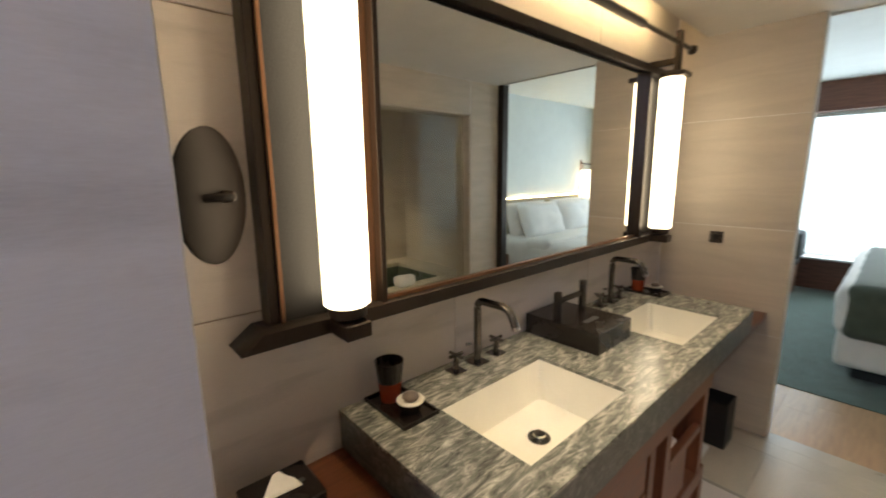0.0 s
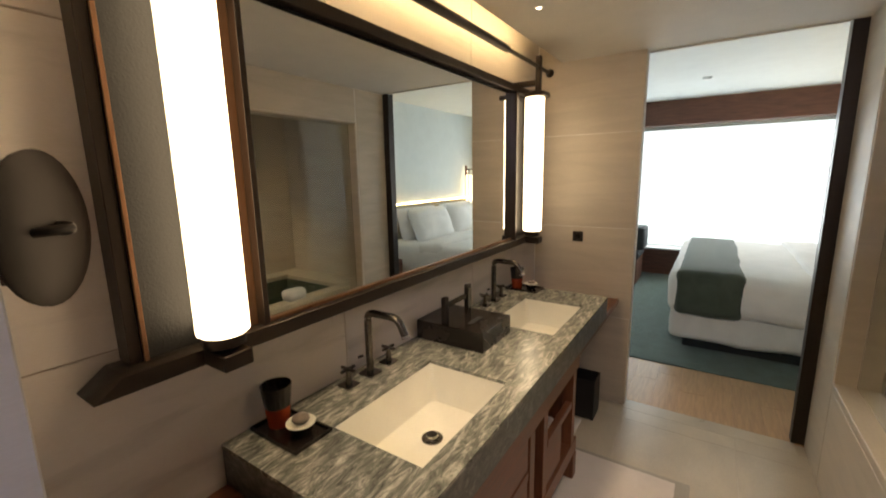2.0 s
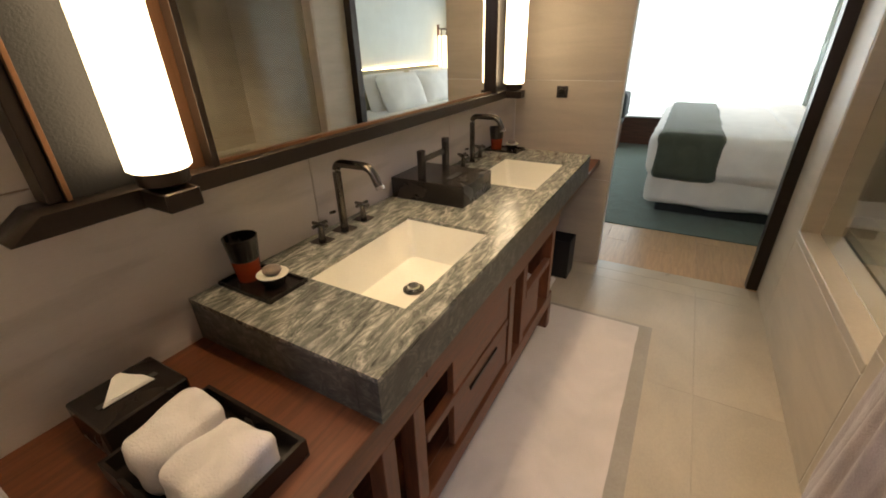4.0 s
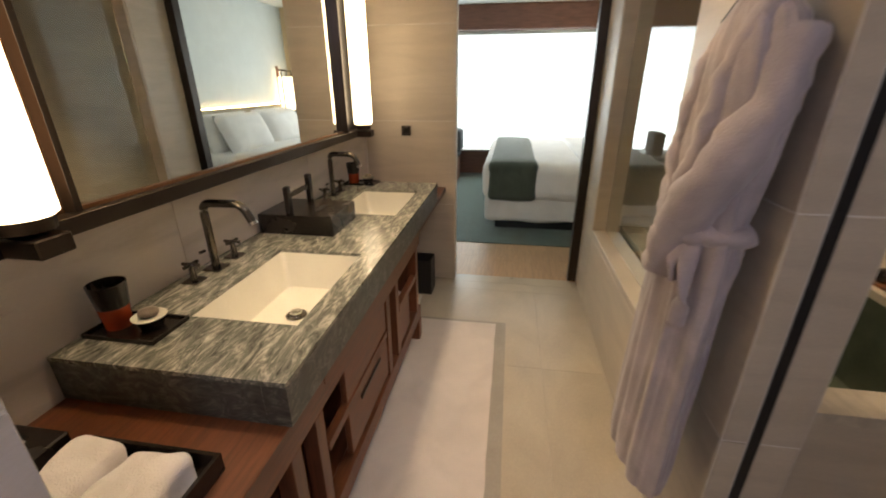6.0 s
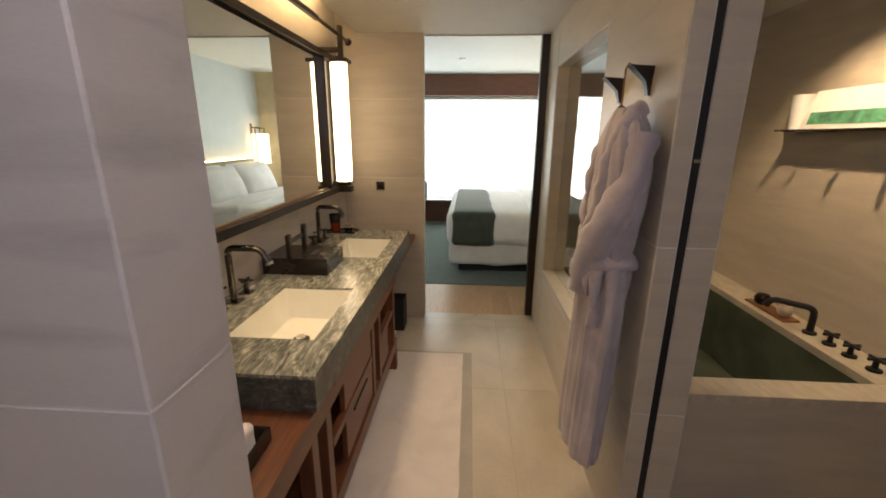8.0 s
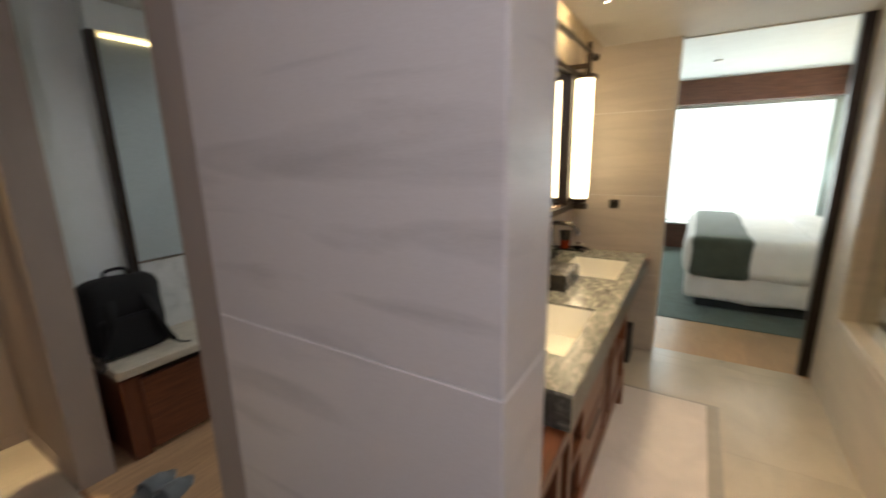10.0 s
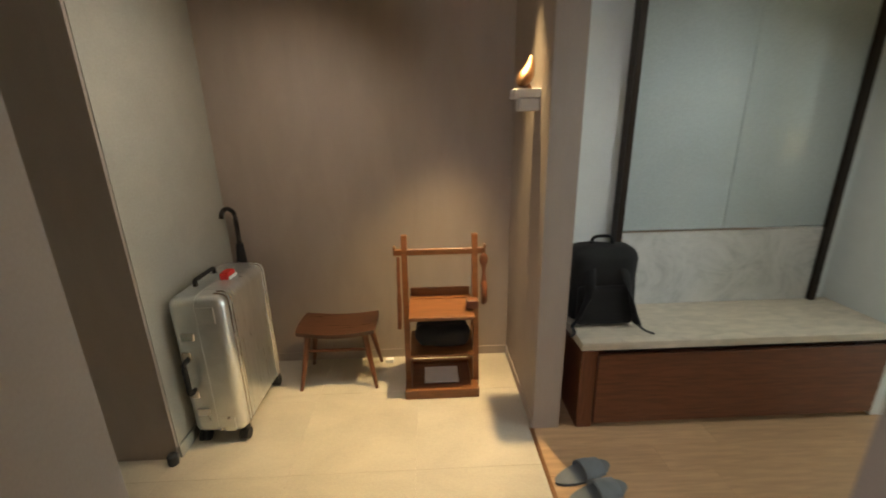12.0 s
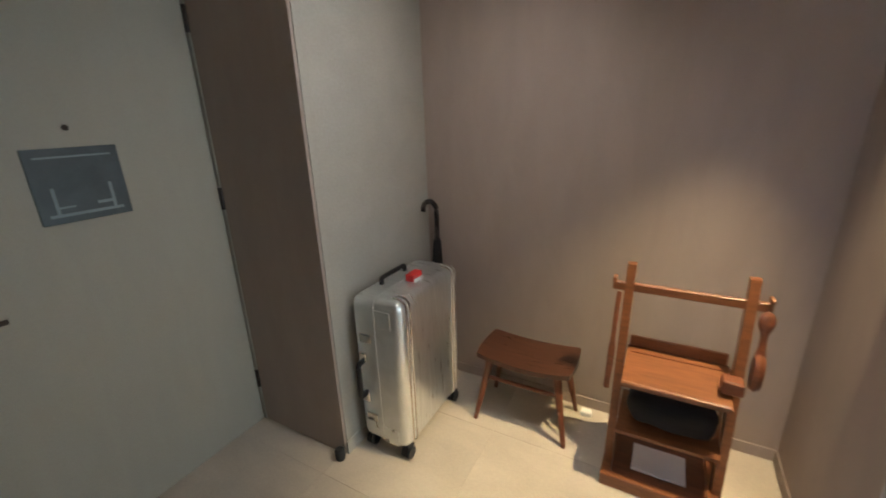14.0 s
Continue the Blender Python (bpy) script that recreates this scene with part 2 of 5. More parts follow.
# ---- mesh helpers ----
def box(bm, x0, x1, y0, y1, z0, z1, bevel=0.0, seg=1):
    b2 = bm if not bevel else bmesh.new()
    v = [b2.verts.new(p) for p in ((x0, y0, z0), (x1, y0, z0), (x1, y1, z0), (x0, y1, z0), (x0, y0, z1), (x1, y0, z1), (x1, y1, z1), (x0, y1, z1))]
    for f in ((3, 2, 1, 0), (4, 5, 6, 7), (0, 1, 5, 4), (1, 2, 6, 5), (2, 3, 7, 6), (3, 0, 4, 7)):
        b2.faces.new([v[i] for i in f])
    if bevel:
        bmesh.ops.bevel(b2, geom=list(b2.edges), offset=bevel, segments=seg, affect="EDGES", profile=0.6)
        me = bpy.data.meshes.new("tmp")
        b2.to_mesh(me)
        b2.free()
        bm.from_mesh(me)
        bpy.data.meshes.remove(me)
    return bm


def B(x0, x1, y0, y1, z0, z1, bevel=0.0, seg=1):
    return box(bmesh.new(), x0, x1, y0, y1, z0, z1, bevel, seg)


def rings(bm, loops, caps=True, closed=True):
    """Skin a list of equal point loops."""
    vs = [[bm.verts.new(p) for p in lp] for lp in loops]
    n = len(vs[0])
    for a, b in zip(vs, vs[1:]):
        for i in range(n if closed else n - 1):
            j = (i + 1) % n
            bm.faces.new((a[i], a[j], b[j], b[i]))
    if caps:
        bm.faces.new(vs[0][::-1])
        bm.faces.new(vs[-1])
    bmesh.ops.recalc_face_normals(bm, faces=bm.faces)
    return bm


def lathe(profile, cx=0, cy=0, cz=0, n=24, caps=True):
    return rings(bmesh.new(), [[(cx + r * math.cos(2 * math.pi * i / n), cy + r * math.sin(2 * math.pi * i / n), cz + z) for i in range(n)] for r, z in profile], caps)


def tube(points, radius, n=10, bm=None, flat=1.0):
    """A tube along a polyline."""
    pts = [Vector(p) for p in points]
    loops = []
    for i, p in enumerate(pts):
        d = (pts[min(i + 1, len(pts) - 1)] - pts[max(i - 1, 0)]).normalized()
        side = d.cross(Vector((0, 0, 1)))
        side = Vector((1, 0, 0)) if side.length < 0.05 else side.normalized()
        up = side.cross(d).normalized()
        r = radius[i] if isinstance(radius, (list, tuple)) else radius
        loops.append([p + side * r * math.cos(2 * math.pi * k / n) + up * r * flat * math.sin(2 * math.pi * k / n) for k in range(n)])
    return rings(bm or bmesh.new(), loops)


def bend(points, r=0.03, n=6):
    """Round the corners of a polyline."""
    pts = [Vector(p) for p in points]
    out = [pts[0]]
    for a, b, c in zip(pts, pts[1:], pts[2:]):
        p, q = b + (a - b).normalized() * r, b + (c - b).normalized() * r
        for i in range(n + 1):
            t = i / n
            out.append(p * (1 - t) ** 2 + b * 2 * t * (1 - t) + q * t * t)
    return out + [pts[-1]]


def soft_box(x0, x1, y0, y1, z0, z1, r, lump=0.0, cuts=8, seed=0, scale=9):
    """A padded block with rounded edges and uneven faces."""
    bm = B(x0, x1, y0, y1, z0, z1)
    bmesh.ops.bevel(bm, geom=list(bm.edges), offset=r, segments=4, affect="EDGES", profile=0.5)
    bmesh.ops.subdivide_edges(bm, edges=[e for e in bm.edges if e.calc_length() > r * 1.5], cuts=cuts, use_grid_fill=True)
    bm.normal_update()
    if lump:
        for v in bm.verts:
            v.co += v.normal * lump * noise.noise(v.co * scale + Vector((seed * 7.1, seed, 0)))
    return bm


def mesh_of(name, bm, material, smooth=None):
    bmesh.ops.recalc_face_normals(bm, faces=bm.faces)
    me = bpy.data.meshes.new(name)
    bm.to_mesh(me)
    bm.free()
    me.materials.append(material)
    if smooth is not None:
        me.shade_smooth()
        me.set_sharp_from_angle(angle=radians(smooth))
    return me


def part(name, bm, material, parent, label="", smooth=35):
    ob = new(name, mesh_of(name, bm, material, smooth))
    ob.parent = parent
    if parent is not None:
        ob.matrix_parent_inverse = Matrix.Translation(parent.matrix_basis.translation).inverted() if parent.data is None else Matrix()
    return tagged(ob, label) if label else ob


def thing(name, at, label, category, group=""):
    """An empty at the base of a thing, to which its parts belong; parts are given in world places."""
    ob = new(name)
    ob.empty_display_size = 0.05
    ob.matrix_basis = Matrix.Translation(at)
    return tagged(ob, label, category, group)


def solid(name, bm, material, label, category, group="", smooth=35):
    return tagged(part(name, bm, material, None, smooth=smooth), label, category, group)


def structure(name, bm, material, label, category="wall"):
    return tagged(part(name, bm, material, None, smooth=30), label, category, kind="structure")


SHARED = {}


def piece(name, x0, x1, y0, y1, z0, z1, material, parent, bevel=0.0015):
    """One slab, tile or plank; alike pieces share a mesh."""
    size = tuple(round(v, 3) for v in (x1 - x0, y1 - y0, z1 - z0))
    key = (name, size, material.name)
    if key not in SHARED:
        h = [s / 2 for s in size]
        SHARED[key] = mesh_of(name, B(-h[0], h[0], -h[1], h[1], -h[2], h[2], bevel), material)
    ob = new(name, SHARED[key])
    ob.parent = parent
    ob.location = ((x0 + x1) / 2, (y0 + y1) / 2, (z0 + z1) / 2)
    return ob


def spans(a, b, marks):
    cuts = [a] + [m for m in marks if a + 0.02 < m < b - 0.02] + [b]
    return list(zip(cuts, cuts[1:]))


def clad(parent, axis, at, out, a0, a1, z0, z1, amarks, zmarks, material, gap=0.0022, thick=0.012):
    """Stone slabs on a wall face. axis: the face's normal; out: +1 or -1; the slab's face lies at 'at'."""
    for p, q in spans(a0, a1, amarks):
        for r, s in spans(z0, z1, zmarks):
            lo, hi = sorted((at, at - out * thick))
            if axis == "y":
                piece("slab", p + gap, q - gap, lo, hi, r + gap, s - gap, material, parent)
            else:
                piece("slab", lo, hi, p + gap, q - gap, r + gap, s - gap, material, parent)


# ---- structure ----
ZC, ZE, ZB = 2.31, 2.38, 2.58
ZM = (1.228, 0.62, 1.84)
floor = structure("floor", B(-2.6, 3.05, -2.0, 3.6, -0.1, -0.008), GROUT_F, "beige stone tiled floor of bathroom and entry", "floor")
ceiling_bath = structure("ceiling_bath", B(-1.8, 3.04, -2.0, 1.0, ZC, ZC + 0.05), CEIL, "smooth off-white painted bathroom ceiling", "ceiling")
structure("ceiling_cove", box(B(0, 3.04, 1.0, 1.27, 2.50, 2.55), 0, 3.04, 0.96, 1.0, ZC + 0.05, 2.50), CEIL, "off-white lit cove above the vanity mirror", "ceiling")
structure("ceiling_entry", B(-2.6, 0.1, 1.0, 3.6, ZE, ZE + 0.05), CEIL, "off-white entry ceiling", "ceiling")
structure("ceiling_hall", B(0.1, 3.05, 1.27, 3.6, ZE + 0.004, ZE + 0.054), CEIL, "off-white hall ceiling", "ceiling")
structure("ceiling_bedroom", B(3.0, 7.6, -1.9, 3.6, ZB, ZB + 0.05), WHITEP, "pale white bedroom ceiling", "ceiling")

wall_block = structure("wall_block", B(0.0018, 0.1782, 0.5018, 1.16, 0, ZE), GROUT, "pale veined stone wall between bathroom and vanity")
wall_vanity = structure("wall_vanity", B(0.0, 2.965, 1.1635, 1.27, 0, 2.5), PLASTER, "cream stone clad wall behind the vanity")
wall_pier = structure("wall_pier", B(2.9668, 3.05, 0.5, 1.27, 0, ZB), GROUT, "cream stone clad pier beside the bedroom opening")
structure("trim_pier", B(3.0, 3.056, 0.488, 0.4995, 0, ZB), CEIL, "pale stone edge of the pier", "trim")
XN, YN = 2.70, -0.475
wall_niche = structure("wall_niche", B(0.872, 1.60, -0.66, YN - 0.002, 0, ZC), GROUT, "cream stone clad wall with a glazed niche to the tub")
part("wall_under_niche", B(1.60, XN, -0.655, YN - 0.002, 0, 0.52), GROUT, wall_niche)
part("wall_over_niche", B(1.60, XN, -0.66, YN - 0.002, 2.04, ZC), GROUT, wall_niche)
part("wall_beside_niche", B(XN, 3.05, -0.66, YN - 0.002, 0, ZC), GROUT, wall_niche)
part("niche_sill", B(1.602, XN - 0.002, -0.655, YN + 0.001, 0.52, 0.56, 0.003), STONE, wall_niche, "cream stone niche sill")
part("niche_reveal", B(XN - 0.012, XN - 0.001, -0.655, YN - 0.004, 0.561, 2.03), STONE, wall_niche)
part("niche_head", B(1.602, XN - 0.013, -0.655, YN - 0.004, 2.03, 2.039), STONE, wall_niche)
window_2 = tagged(part("window_2", B(1.604, XN - 0.014, -0.566, -0.558, 0.562, 2.029), GLASS, None), "clear glass pane in the stone niche wall", "window", kind="structure")
window_2.visible_shadow = False
structure("door_channel", B(0.868, 0.876, -0.563, -0.54, 0, ZC), BLACKM, "dark metal door channel in the wall end", "trim")
structure("door_catch", B(0.864, 0.8675, -0.561, -0.542, 1.49, 1.50), CHROME, "small bright metal door catch", "trim")
structure("door_post", B(3.052, 3.12, -0.485, -0.415, 0.0, ZB), BRONZE, "dark bronze sliding door edge post", "door")
structure("door_track", box(B(3.04, 3.055, -0.405, 0.49, ZC - 0.008, ZC + 0.05), 3.10, 3.2, -1.6, 3.0, 2.36, ZB), CEIL, "pale ceiling door track and lintel", "trim")
structure("wall_bed_west", B(3.052, 3.13, -1.7, -0.486, 0, ZB), WHITEP, "pale painted bedroom wall")
structure("wall_headboard", B(3.05, 7.4, -1.75, -1.60, 0, ZB), WHITEP, "pale blue-white bedroom wall behind the headboard")
structure("wall_bed_pier", B(6.79, 6.945, -1.60, -1.20, 0, ZB), HEADB, "cream pier between headboard and window")
structure("wall_bed_north", B(3.05, 7.4, 3.2, 3.3, 0, ZB), WHITEP, "pale painted bedroom wall")
structure("wall_bath_south", B(-1.8, 3.05, -1.90, -1.752, 0, ZC), STONE, "warm cream stone wall behind the tub")
structure("wall_bath_west", B(-1.9, -1.75, -2.0, 1.2, 0, ZC), STONE_GREY, "pale stone bathroom end wall")
structure("wall_wet_east", B(2.93, 3.045, -1.75, -0.661, 0, ZC), STONE, "cream stone wall at the tub end")
structure("wall_doorway", B(-2.5, -0.80, 1.15, 1.27, 0, ZE), PLASTER, "taupe wall beside the bathroom doorway")
structure("wall_doorway_head", B(-0.80, 0.0, 1.162, 1.27, 2.31, ZE), PLASTER, "taupe head above the bathroom doorway")
structure("wall_entry_back", B(-1.9, 0.2, 3.47, 3.6, 0, ZE), PLASTER, "taupe textured wall covering in the entry recess")
structure("wall_entry_side", B(-2.6, -1.745, 2.62, 3.6, 0, ZE), PLASTER_G, "grey-green painted return wall beside the door")
structure("wall_jamb", B(-2.31, -1.75, 2.606, 2.62, 0, ZE), PLASTER, "taupe side of the door recess")
structure("wall_entry_west", box(box(B(-2.5, -2.335, 1.2, 1.56, 0, ZE), -2.5, -2.335, 1.56, 2.62, 2.14, ZE), -2.6, -2.5, 1.2, 2.7, 0, ZE), PLASTER_G, "grey-green wall around the entry door")
structure("wall_partition", B(0.045, 0.185, 2.708, 3.6, 0, ZE), PLASTER, "taupe partition between entry recess and bench alcove")
structure("wall_alcove", B(0.186, 3.05, 3.13, 3.3, 0, ZE), WHITEP, "pale blue-white wall behind the bench alcove")
structure("wall_alcove_end", B(1.90, 3.05, 2.70, 3.13, 0, ZE), WHITEP, "pale wall closing the bench alcove")
structure("baseboard", box(B(-1.74, 0.04, 3.463, 3.469, 0, 0.06), 0.038, 0.044, 2.72, 3.462, 0, 0.06), PLASTER, "low taupe skirting", "baseboard")
structure("baseboard_return", B(-1.744, -1.735, 2.612, 3.457, 0, 0.07), PLASTER_G, "low grey skirting", "baseboard")
structure("threshold", B(0.03, 0.05, 1.27, 2.708, -0.008, 0.002), BRONZE_L, "thin metal strip between stone and oak floors", "trim")
structure("ground", B(7.3, 60, -40, 40, -12.0, -11.9), GROUT_F, "pale ground far below the window", "ground")
structure("backdrop", B(11.0, 11.05, -14, 14, -8, 14), SKYCARD, "bright overexposed overcast sky", "backdrop")
carpet = structure("carpet", B(3.80, 7.35, -1.6, 3.2, -0.02, 0.006), CARPET, "deep green wool carpet", "carpet")
floor_bedroom = structure("floor_bedroom", B(3.05, 7.35, -1.7, 3.3, -0.1, -0.02), OAK, "oak floor under the bedroom carpet", "floor")
part("doorway_sill", B(2.93, 3.05, -0.43, 0.49, -0.008, 0.0005), FLOOR, floor, "pale stone door sill")

# bedroom window wall
window_1 = thing("window_1", (7.25, 0.6, 0.45), "wide bedroom window under a dark red timber pelmet", "window")
window_1["kind"] = "structure"
part("wall_below", B(7.2, 7.35, -1.7, 3.3, 0, 0.43), CEDAR, window_1)
part("window_sill", B(6.95, 7.35, -1.7, 3.3, 0.43, 0.455, 0.004), WHITEM, window_1, "pale stone window sill")
part("pelmet", B(7.0, 7.35, -1.62, 3.22, 2.235, ZB), CEDAR, window_1, "dark red timber pelmet")
part("window_frame", box(box(B(7.22, 7.28, -1.6, -1.45, 0.455, 2.235), 7.22, 7.28, 3.1, 3.2, 0.455, 2.235), 7.22, 7.28, -1.45, 3.1, 2.19, 2.235), WHITEP, window_1, "white window frame")
pane = part("pane", B(7.245, 7.252, -1.45, 3.1, 0.457, 2.19), GLASS, window_1)
pane.visible_shadow = False


def curtain(y0, y1, x, z0, z1):
    n = 40
    lo = [(x + 0.025 * math.sin(i * 1.7) + 0.008 * math.sin(i * 4.1), y0 + (y1 - y0) * i / n, z0) for i in range(n + 1)]
    back = [(px + 0.004, py, pz) for px, py, pz in lo[::-1]]
    loop = lo + back
    return rings(bmesh.new(), [[(px, py, z) for px, py, _ in loop] for z in (z0, (z0 + z1) / 2, z1)])


solid("curtain", curtain(-1.45, -1.12, 7.13, 0.46, 2.22), SHEER, "sheer white curtain gathered at the window side", "curtain", smooth=60)


# ---- vanity ----
XV0, XV1, YV0, YV1, ZV = 0.617, 2.542, 0.552, 1.158, 0.88
B1, B2 = (0.835, 1.335), (1.825, 2.315)
BY0, BY1 = 0.636, 0.965
counter = thing("vanity_counter", (1.58, 0.85, 0.76), "thick grey-green veined marble counter with two basins", "counter")
bm = B(XV0, B1[0], YV0, YV1, 0.868, ZV)
for x0, x1, y0, y1 in ((B1[0], B1[1], YV0, BY0), (B1[0], B1[1], BY1, YV1), (B1[1], B2[0], YV0, YV1), (B2[0], B2[1], YV0, BY0), (B2[0], B2[1], BY1, YV1), (B2[1], XV1, YV0, YV1)):
    box(bm, x0, x1, y0, y1, 0.868, ZV)
bmesh.ops.remove_doubles(bm, verts=bm.verts, dist=1e-5)
part("top", bm, MARBLE, counter)
part("apron_front", B(XV0, XV1, YV0 + 0.001, YV0 + 0.06, 0.757, 0.868, 0.001), MARBLE_SIDE, counter, "marble edge, darker and rougher than the top")
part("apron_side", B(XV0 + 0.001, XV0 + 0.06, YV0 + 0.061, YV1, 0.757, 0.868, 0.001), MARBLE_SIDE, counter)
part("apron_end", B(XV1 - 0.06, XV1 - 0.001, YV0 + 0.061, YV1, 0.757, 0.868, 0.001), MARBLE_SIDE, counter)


def basin(x0, x1):
    """Undermount basin: rounded walls sloping to a flat bottom."""
    def loop(inset, z, r=0.02):
        pts = []
        for cx, cy, a in ((x1 - inset - r, BY1 - inset - r, 0), (x0 + inset + r, BY1 - inset - r, 90), (x0 + inset + r, BY0 + inset + r, 180), (x1 - inset - r, BY0 + inset + r, 270)):
            pts += [(cx + r * math.cos(radians(a + k * 22.5)), cy + r * math.sin(radians(a + k * 22.5)), z) for k in range(5)]
        return pts
    b = thing("basin", ((x0 + x1) / 2, 0.8, 0.72), "white rectangular undermount ceramic basin in the marble counter", "basin", "vanity basins")
    bm = rings(bmesh.new(), [loop(-0.012, 0.8675), loop(0.001, 0.8675), loop(0.012, 0.80), loop(0.03, 0.735, 0.03), loop(0.06, 0.722, 0.04), loop(0.12, 0.716, 0.04)], caps=False)
    vs = [bm.verts.new(p) for p in loop(0.12, 0.716, 0.04)]
    bm.faces.new(vs)
    part("bowl", bm, CERAMIC, b, smooth=50)
    cx, cy = (x0 + x1) / 2 + 0.045, 0.815
    part("drain_ring", lathe([(0.036, 0), (0.036, 0.004), (0.030, 0.005), (0.026, 0.001)], cx, cy, 0.718), GUN, b, "dark chrome drain ring")
    part("drain_plug", lathe([(0.012, 0), (0.012, 0.010), (0.021, 0.013), (0.019, 0.018)], cx, cy, 0.718), CHROME, b, "polished chrome drain plug")
    return b


basin(*B1)
basin(*B2)


def faucet(x):
    f = thing("faucet", (x, 1.09, ZV), "gunmetal widespread faucet with angular spout and cross handles", "faucet", "vanity faucets")
    part("base_plate", B(x - 0.032, x + 0.032, 1.06, 1.124, ZV, ZV + 0.006, 0.002), GUN, f)
    path = bend([(x, 1.092, ZV + 0.005), (x, 1.092, ZV + 0.235), (x + 0.005, 0.955, ZV + 0.235), (x + 0.005, 0.925, ZV + 0.175)], 0.03)
    part("spout", tube(path, 0.0135, 14), GUN, f)
    part("spout_tip", tube([(x + 0.005, 0.926, ZV + 0.178), (x + 0.005, 0.922, ZV + 0.168)], 0.015, 14), CHROME, f, "bright chrome spout tip")
    part("lift_rod", tube([(x - 0.014, 1.11, ZV + 0.07), (x - 0.034, 1.115, ZV + 0.07)], 0.005), GUN, f)
    for s in (-0.105, 0.105):
        h = part("handle_base", B(x + s - 0.028, x + s + 0.028, 1.066, 1.122, ZV, ZV + 0.006, 0.002), GUN, f)
        part("stem", tube([(x + s, 1.094, ZV + 0.005), (x + s, 1.094, ZV + 0.055)], [0.012, 0.008], 12), GUN, h)
        c = tube([(x + s - 0.03, 1.094, ZV + 0.06), (x + s + 0.03, 1.094, ZV + 0.06)], 0.006)
        tube([(x + s, 1.064, ZV + 0.06), (x + s, 1.124, ZV + 0.06)], 0.006, bm=c)
        part("cross_grip", c, GUN, h)


faucet(1.135)
faucet(2.15)


def amenity_tray(x0, y0, s=1.0, dish=True):
    tray = thing("amenity_tray", (x0 + 0.06, y0 + 0.1, ZV), "black lacquer tray on the marble counter", "tray", "amenity trays")
    part("tray_base", B(x0, x0 + 0.125, y0, y0 + 0.205, ZV, ZV + 0.006, 0.001), BLACK, tray)
    rim = box(box(bmesh.new(), x0, x0 + 0.125, y0, y0 + 0.006, ZV + 0.006, ZV + 0.012), x0, x0 + 0.125, y0 + 0.199, y0 + 0.205, ZV + 0.006, ZV + 0.012)
    box(box(rim, x0, x0 + 0.006, y0 + 0.0065, y0 + 0.1985, ZV + 0.006, ZV + 0.012), x0 + 0.119, x0 + 0.125, y0 + 0.0065, y0 + 0.1985, ZV + 0.006, ZV + 0.012)
    part("tray_rim", rim, BLACK, tray)
    cx, cy, cz = x0 + 0.062, y0 + 0.155, ZV + 0.006
    cup = thing("tumbler", (cx, cy, cz), "tapered lacquer tumbler, red below and black above", "tumbler", "amenity tumblers")
    part("lower_body", lathe([(0.030, 0), (0.031, 0.002), (0.0365, 0.060)], cx, cy, cz), RED, cup, "glossy red lower body")
    part("upper_body", lathe([(0.0365, 0.0605), (0.0435, 0.124), (0.041, 0.124), (0.033, 0.03)], cx, cy, cz, caps=True), BLACK, cup, "black upper body")
    dx, dy = x0 + 0.068, y0 + 0.062
    d = thing("soap_dish", (dx, dy, cz), "white saucer on a black foot with soap", "soap dish", "soap dishes")
    part("foot", lathe([(0.024, 0), (0.030, 0.012), (0.033, 0.028)], dx, dy, cz), BLACK, d, "black lacquer foot")
    part("saucer", lathe([(0.02, 0.029), (0.040, 0.033), (0.041, 0.035), (0.02, 0.033)], dx, dy, cz), CERAMIC, d)
    soap = lathe([(0.004, 0), (0.02, 0.002), (0.0245, 0.009), (0.022, 0.016), (0.012, 0.02), (0.003, 0.021)], dx, dy, cz + 0.0345, 18)
    solid("soap", soap, SOAP, "rounded grey-brown soap bar on the saucer", "soap", "soaps", smooth=60)


amenity_tray(0.695, 0.942)
amenity_tray(2.405, 0.93)

# tissue box with bridge handle between the basins
tb = thing("tissue_case", (1.62, 0.95, ZV), "low black lacquered case with a bridge handle", "box")
part("body", B(1.49, 1.755, 0.812, 1.145, ZV, ZV + 0.086, 0.003), BLACK, tb)
part("slot", B(1.56, 1.66, 0.90, 0.925, ZV + 0.0865, ZV + 0.088), RUBBER, tb, "dark tissue slot")
part("post", B(1.505, 1.535, 1.0, 1.022, ZV + 0.0865, ZV + 0.20, 0.002), BLACK, tb)
part("post", B(1.70, 1.73, 1.0, 1.022, ZV + 0.0865, ZV + 0.215, 0.002), BLACK, tb)
part("bar", B(1.536, 1.699, 1.005, 1.017, ZV + 0.15, ZV + 0.172, 0.002), BLACK, tb)

# wooden stand under the counter
v = thing("vanity_stand", (1.6, 0.85, 0), "red-brown walnut vanity stand with open shelf and drawers", "vanity")
part("plank_top", B(0.181, 0.80, 0.562, 1.158, 0.722, 0.756, 0.002), WOOD, v)
part("plank_front", B(0.801, 2.96, 0.562, 0.612, 0.722, 0.756, 0.002), WOOD, v)
part("plank_back", B(0.801, 2.96, 0.985, 1.158, 0.722, 0.756, 0.002), WOOD, v)
part("plank_end", B(2.36, 2.96, 0.613, 0.984, 0.722, 0.756, 0.002), WOOD, v)
part("rail_upper", B(0.24, 2.12, 0.588, 0.618, 0.62, 0.7205, 0.002), WOOD, v)
part("rail_lower", B(0.24, 2.12, 0.588, 0.640, 0.145, 0.225, 0.003), WOOD, v)
part("shelf", B(0.24, 2.10, 0.641, 1.14, 0.20, 0.222), WOOD, v)
part("back_panel", B(0.24, 2.10, 1.11, 1.13, 0.23, 0.715), WOOD, v, "dark walnut back panel")
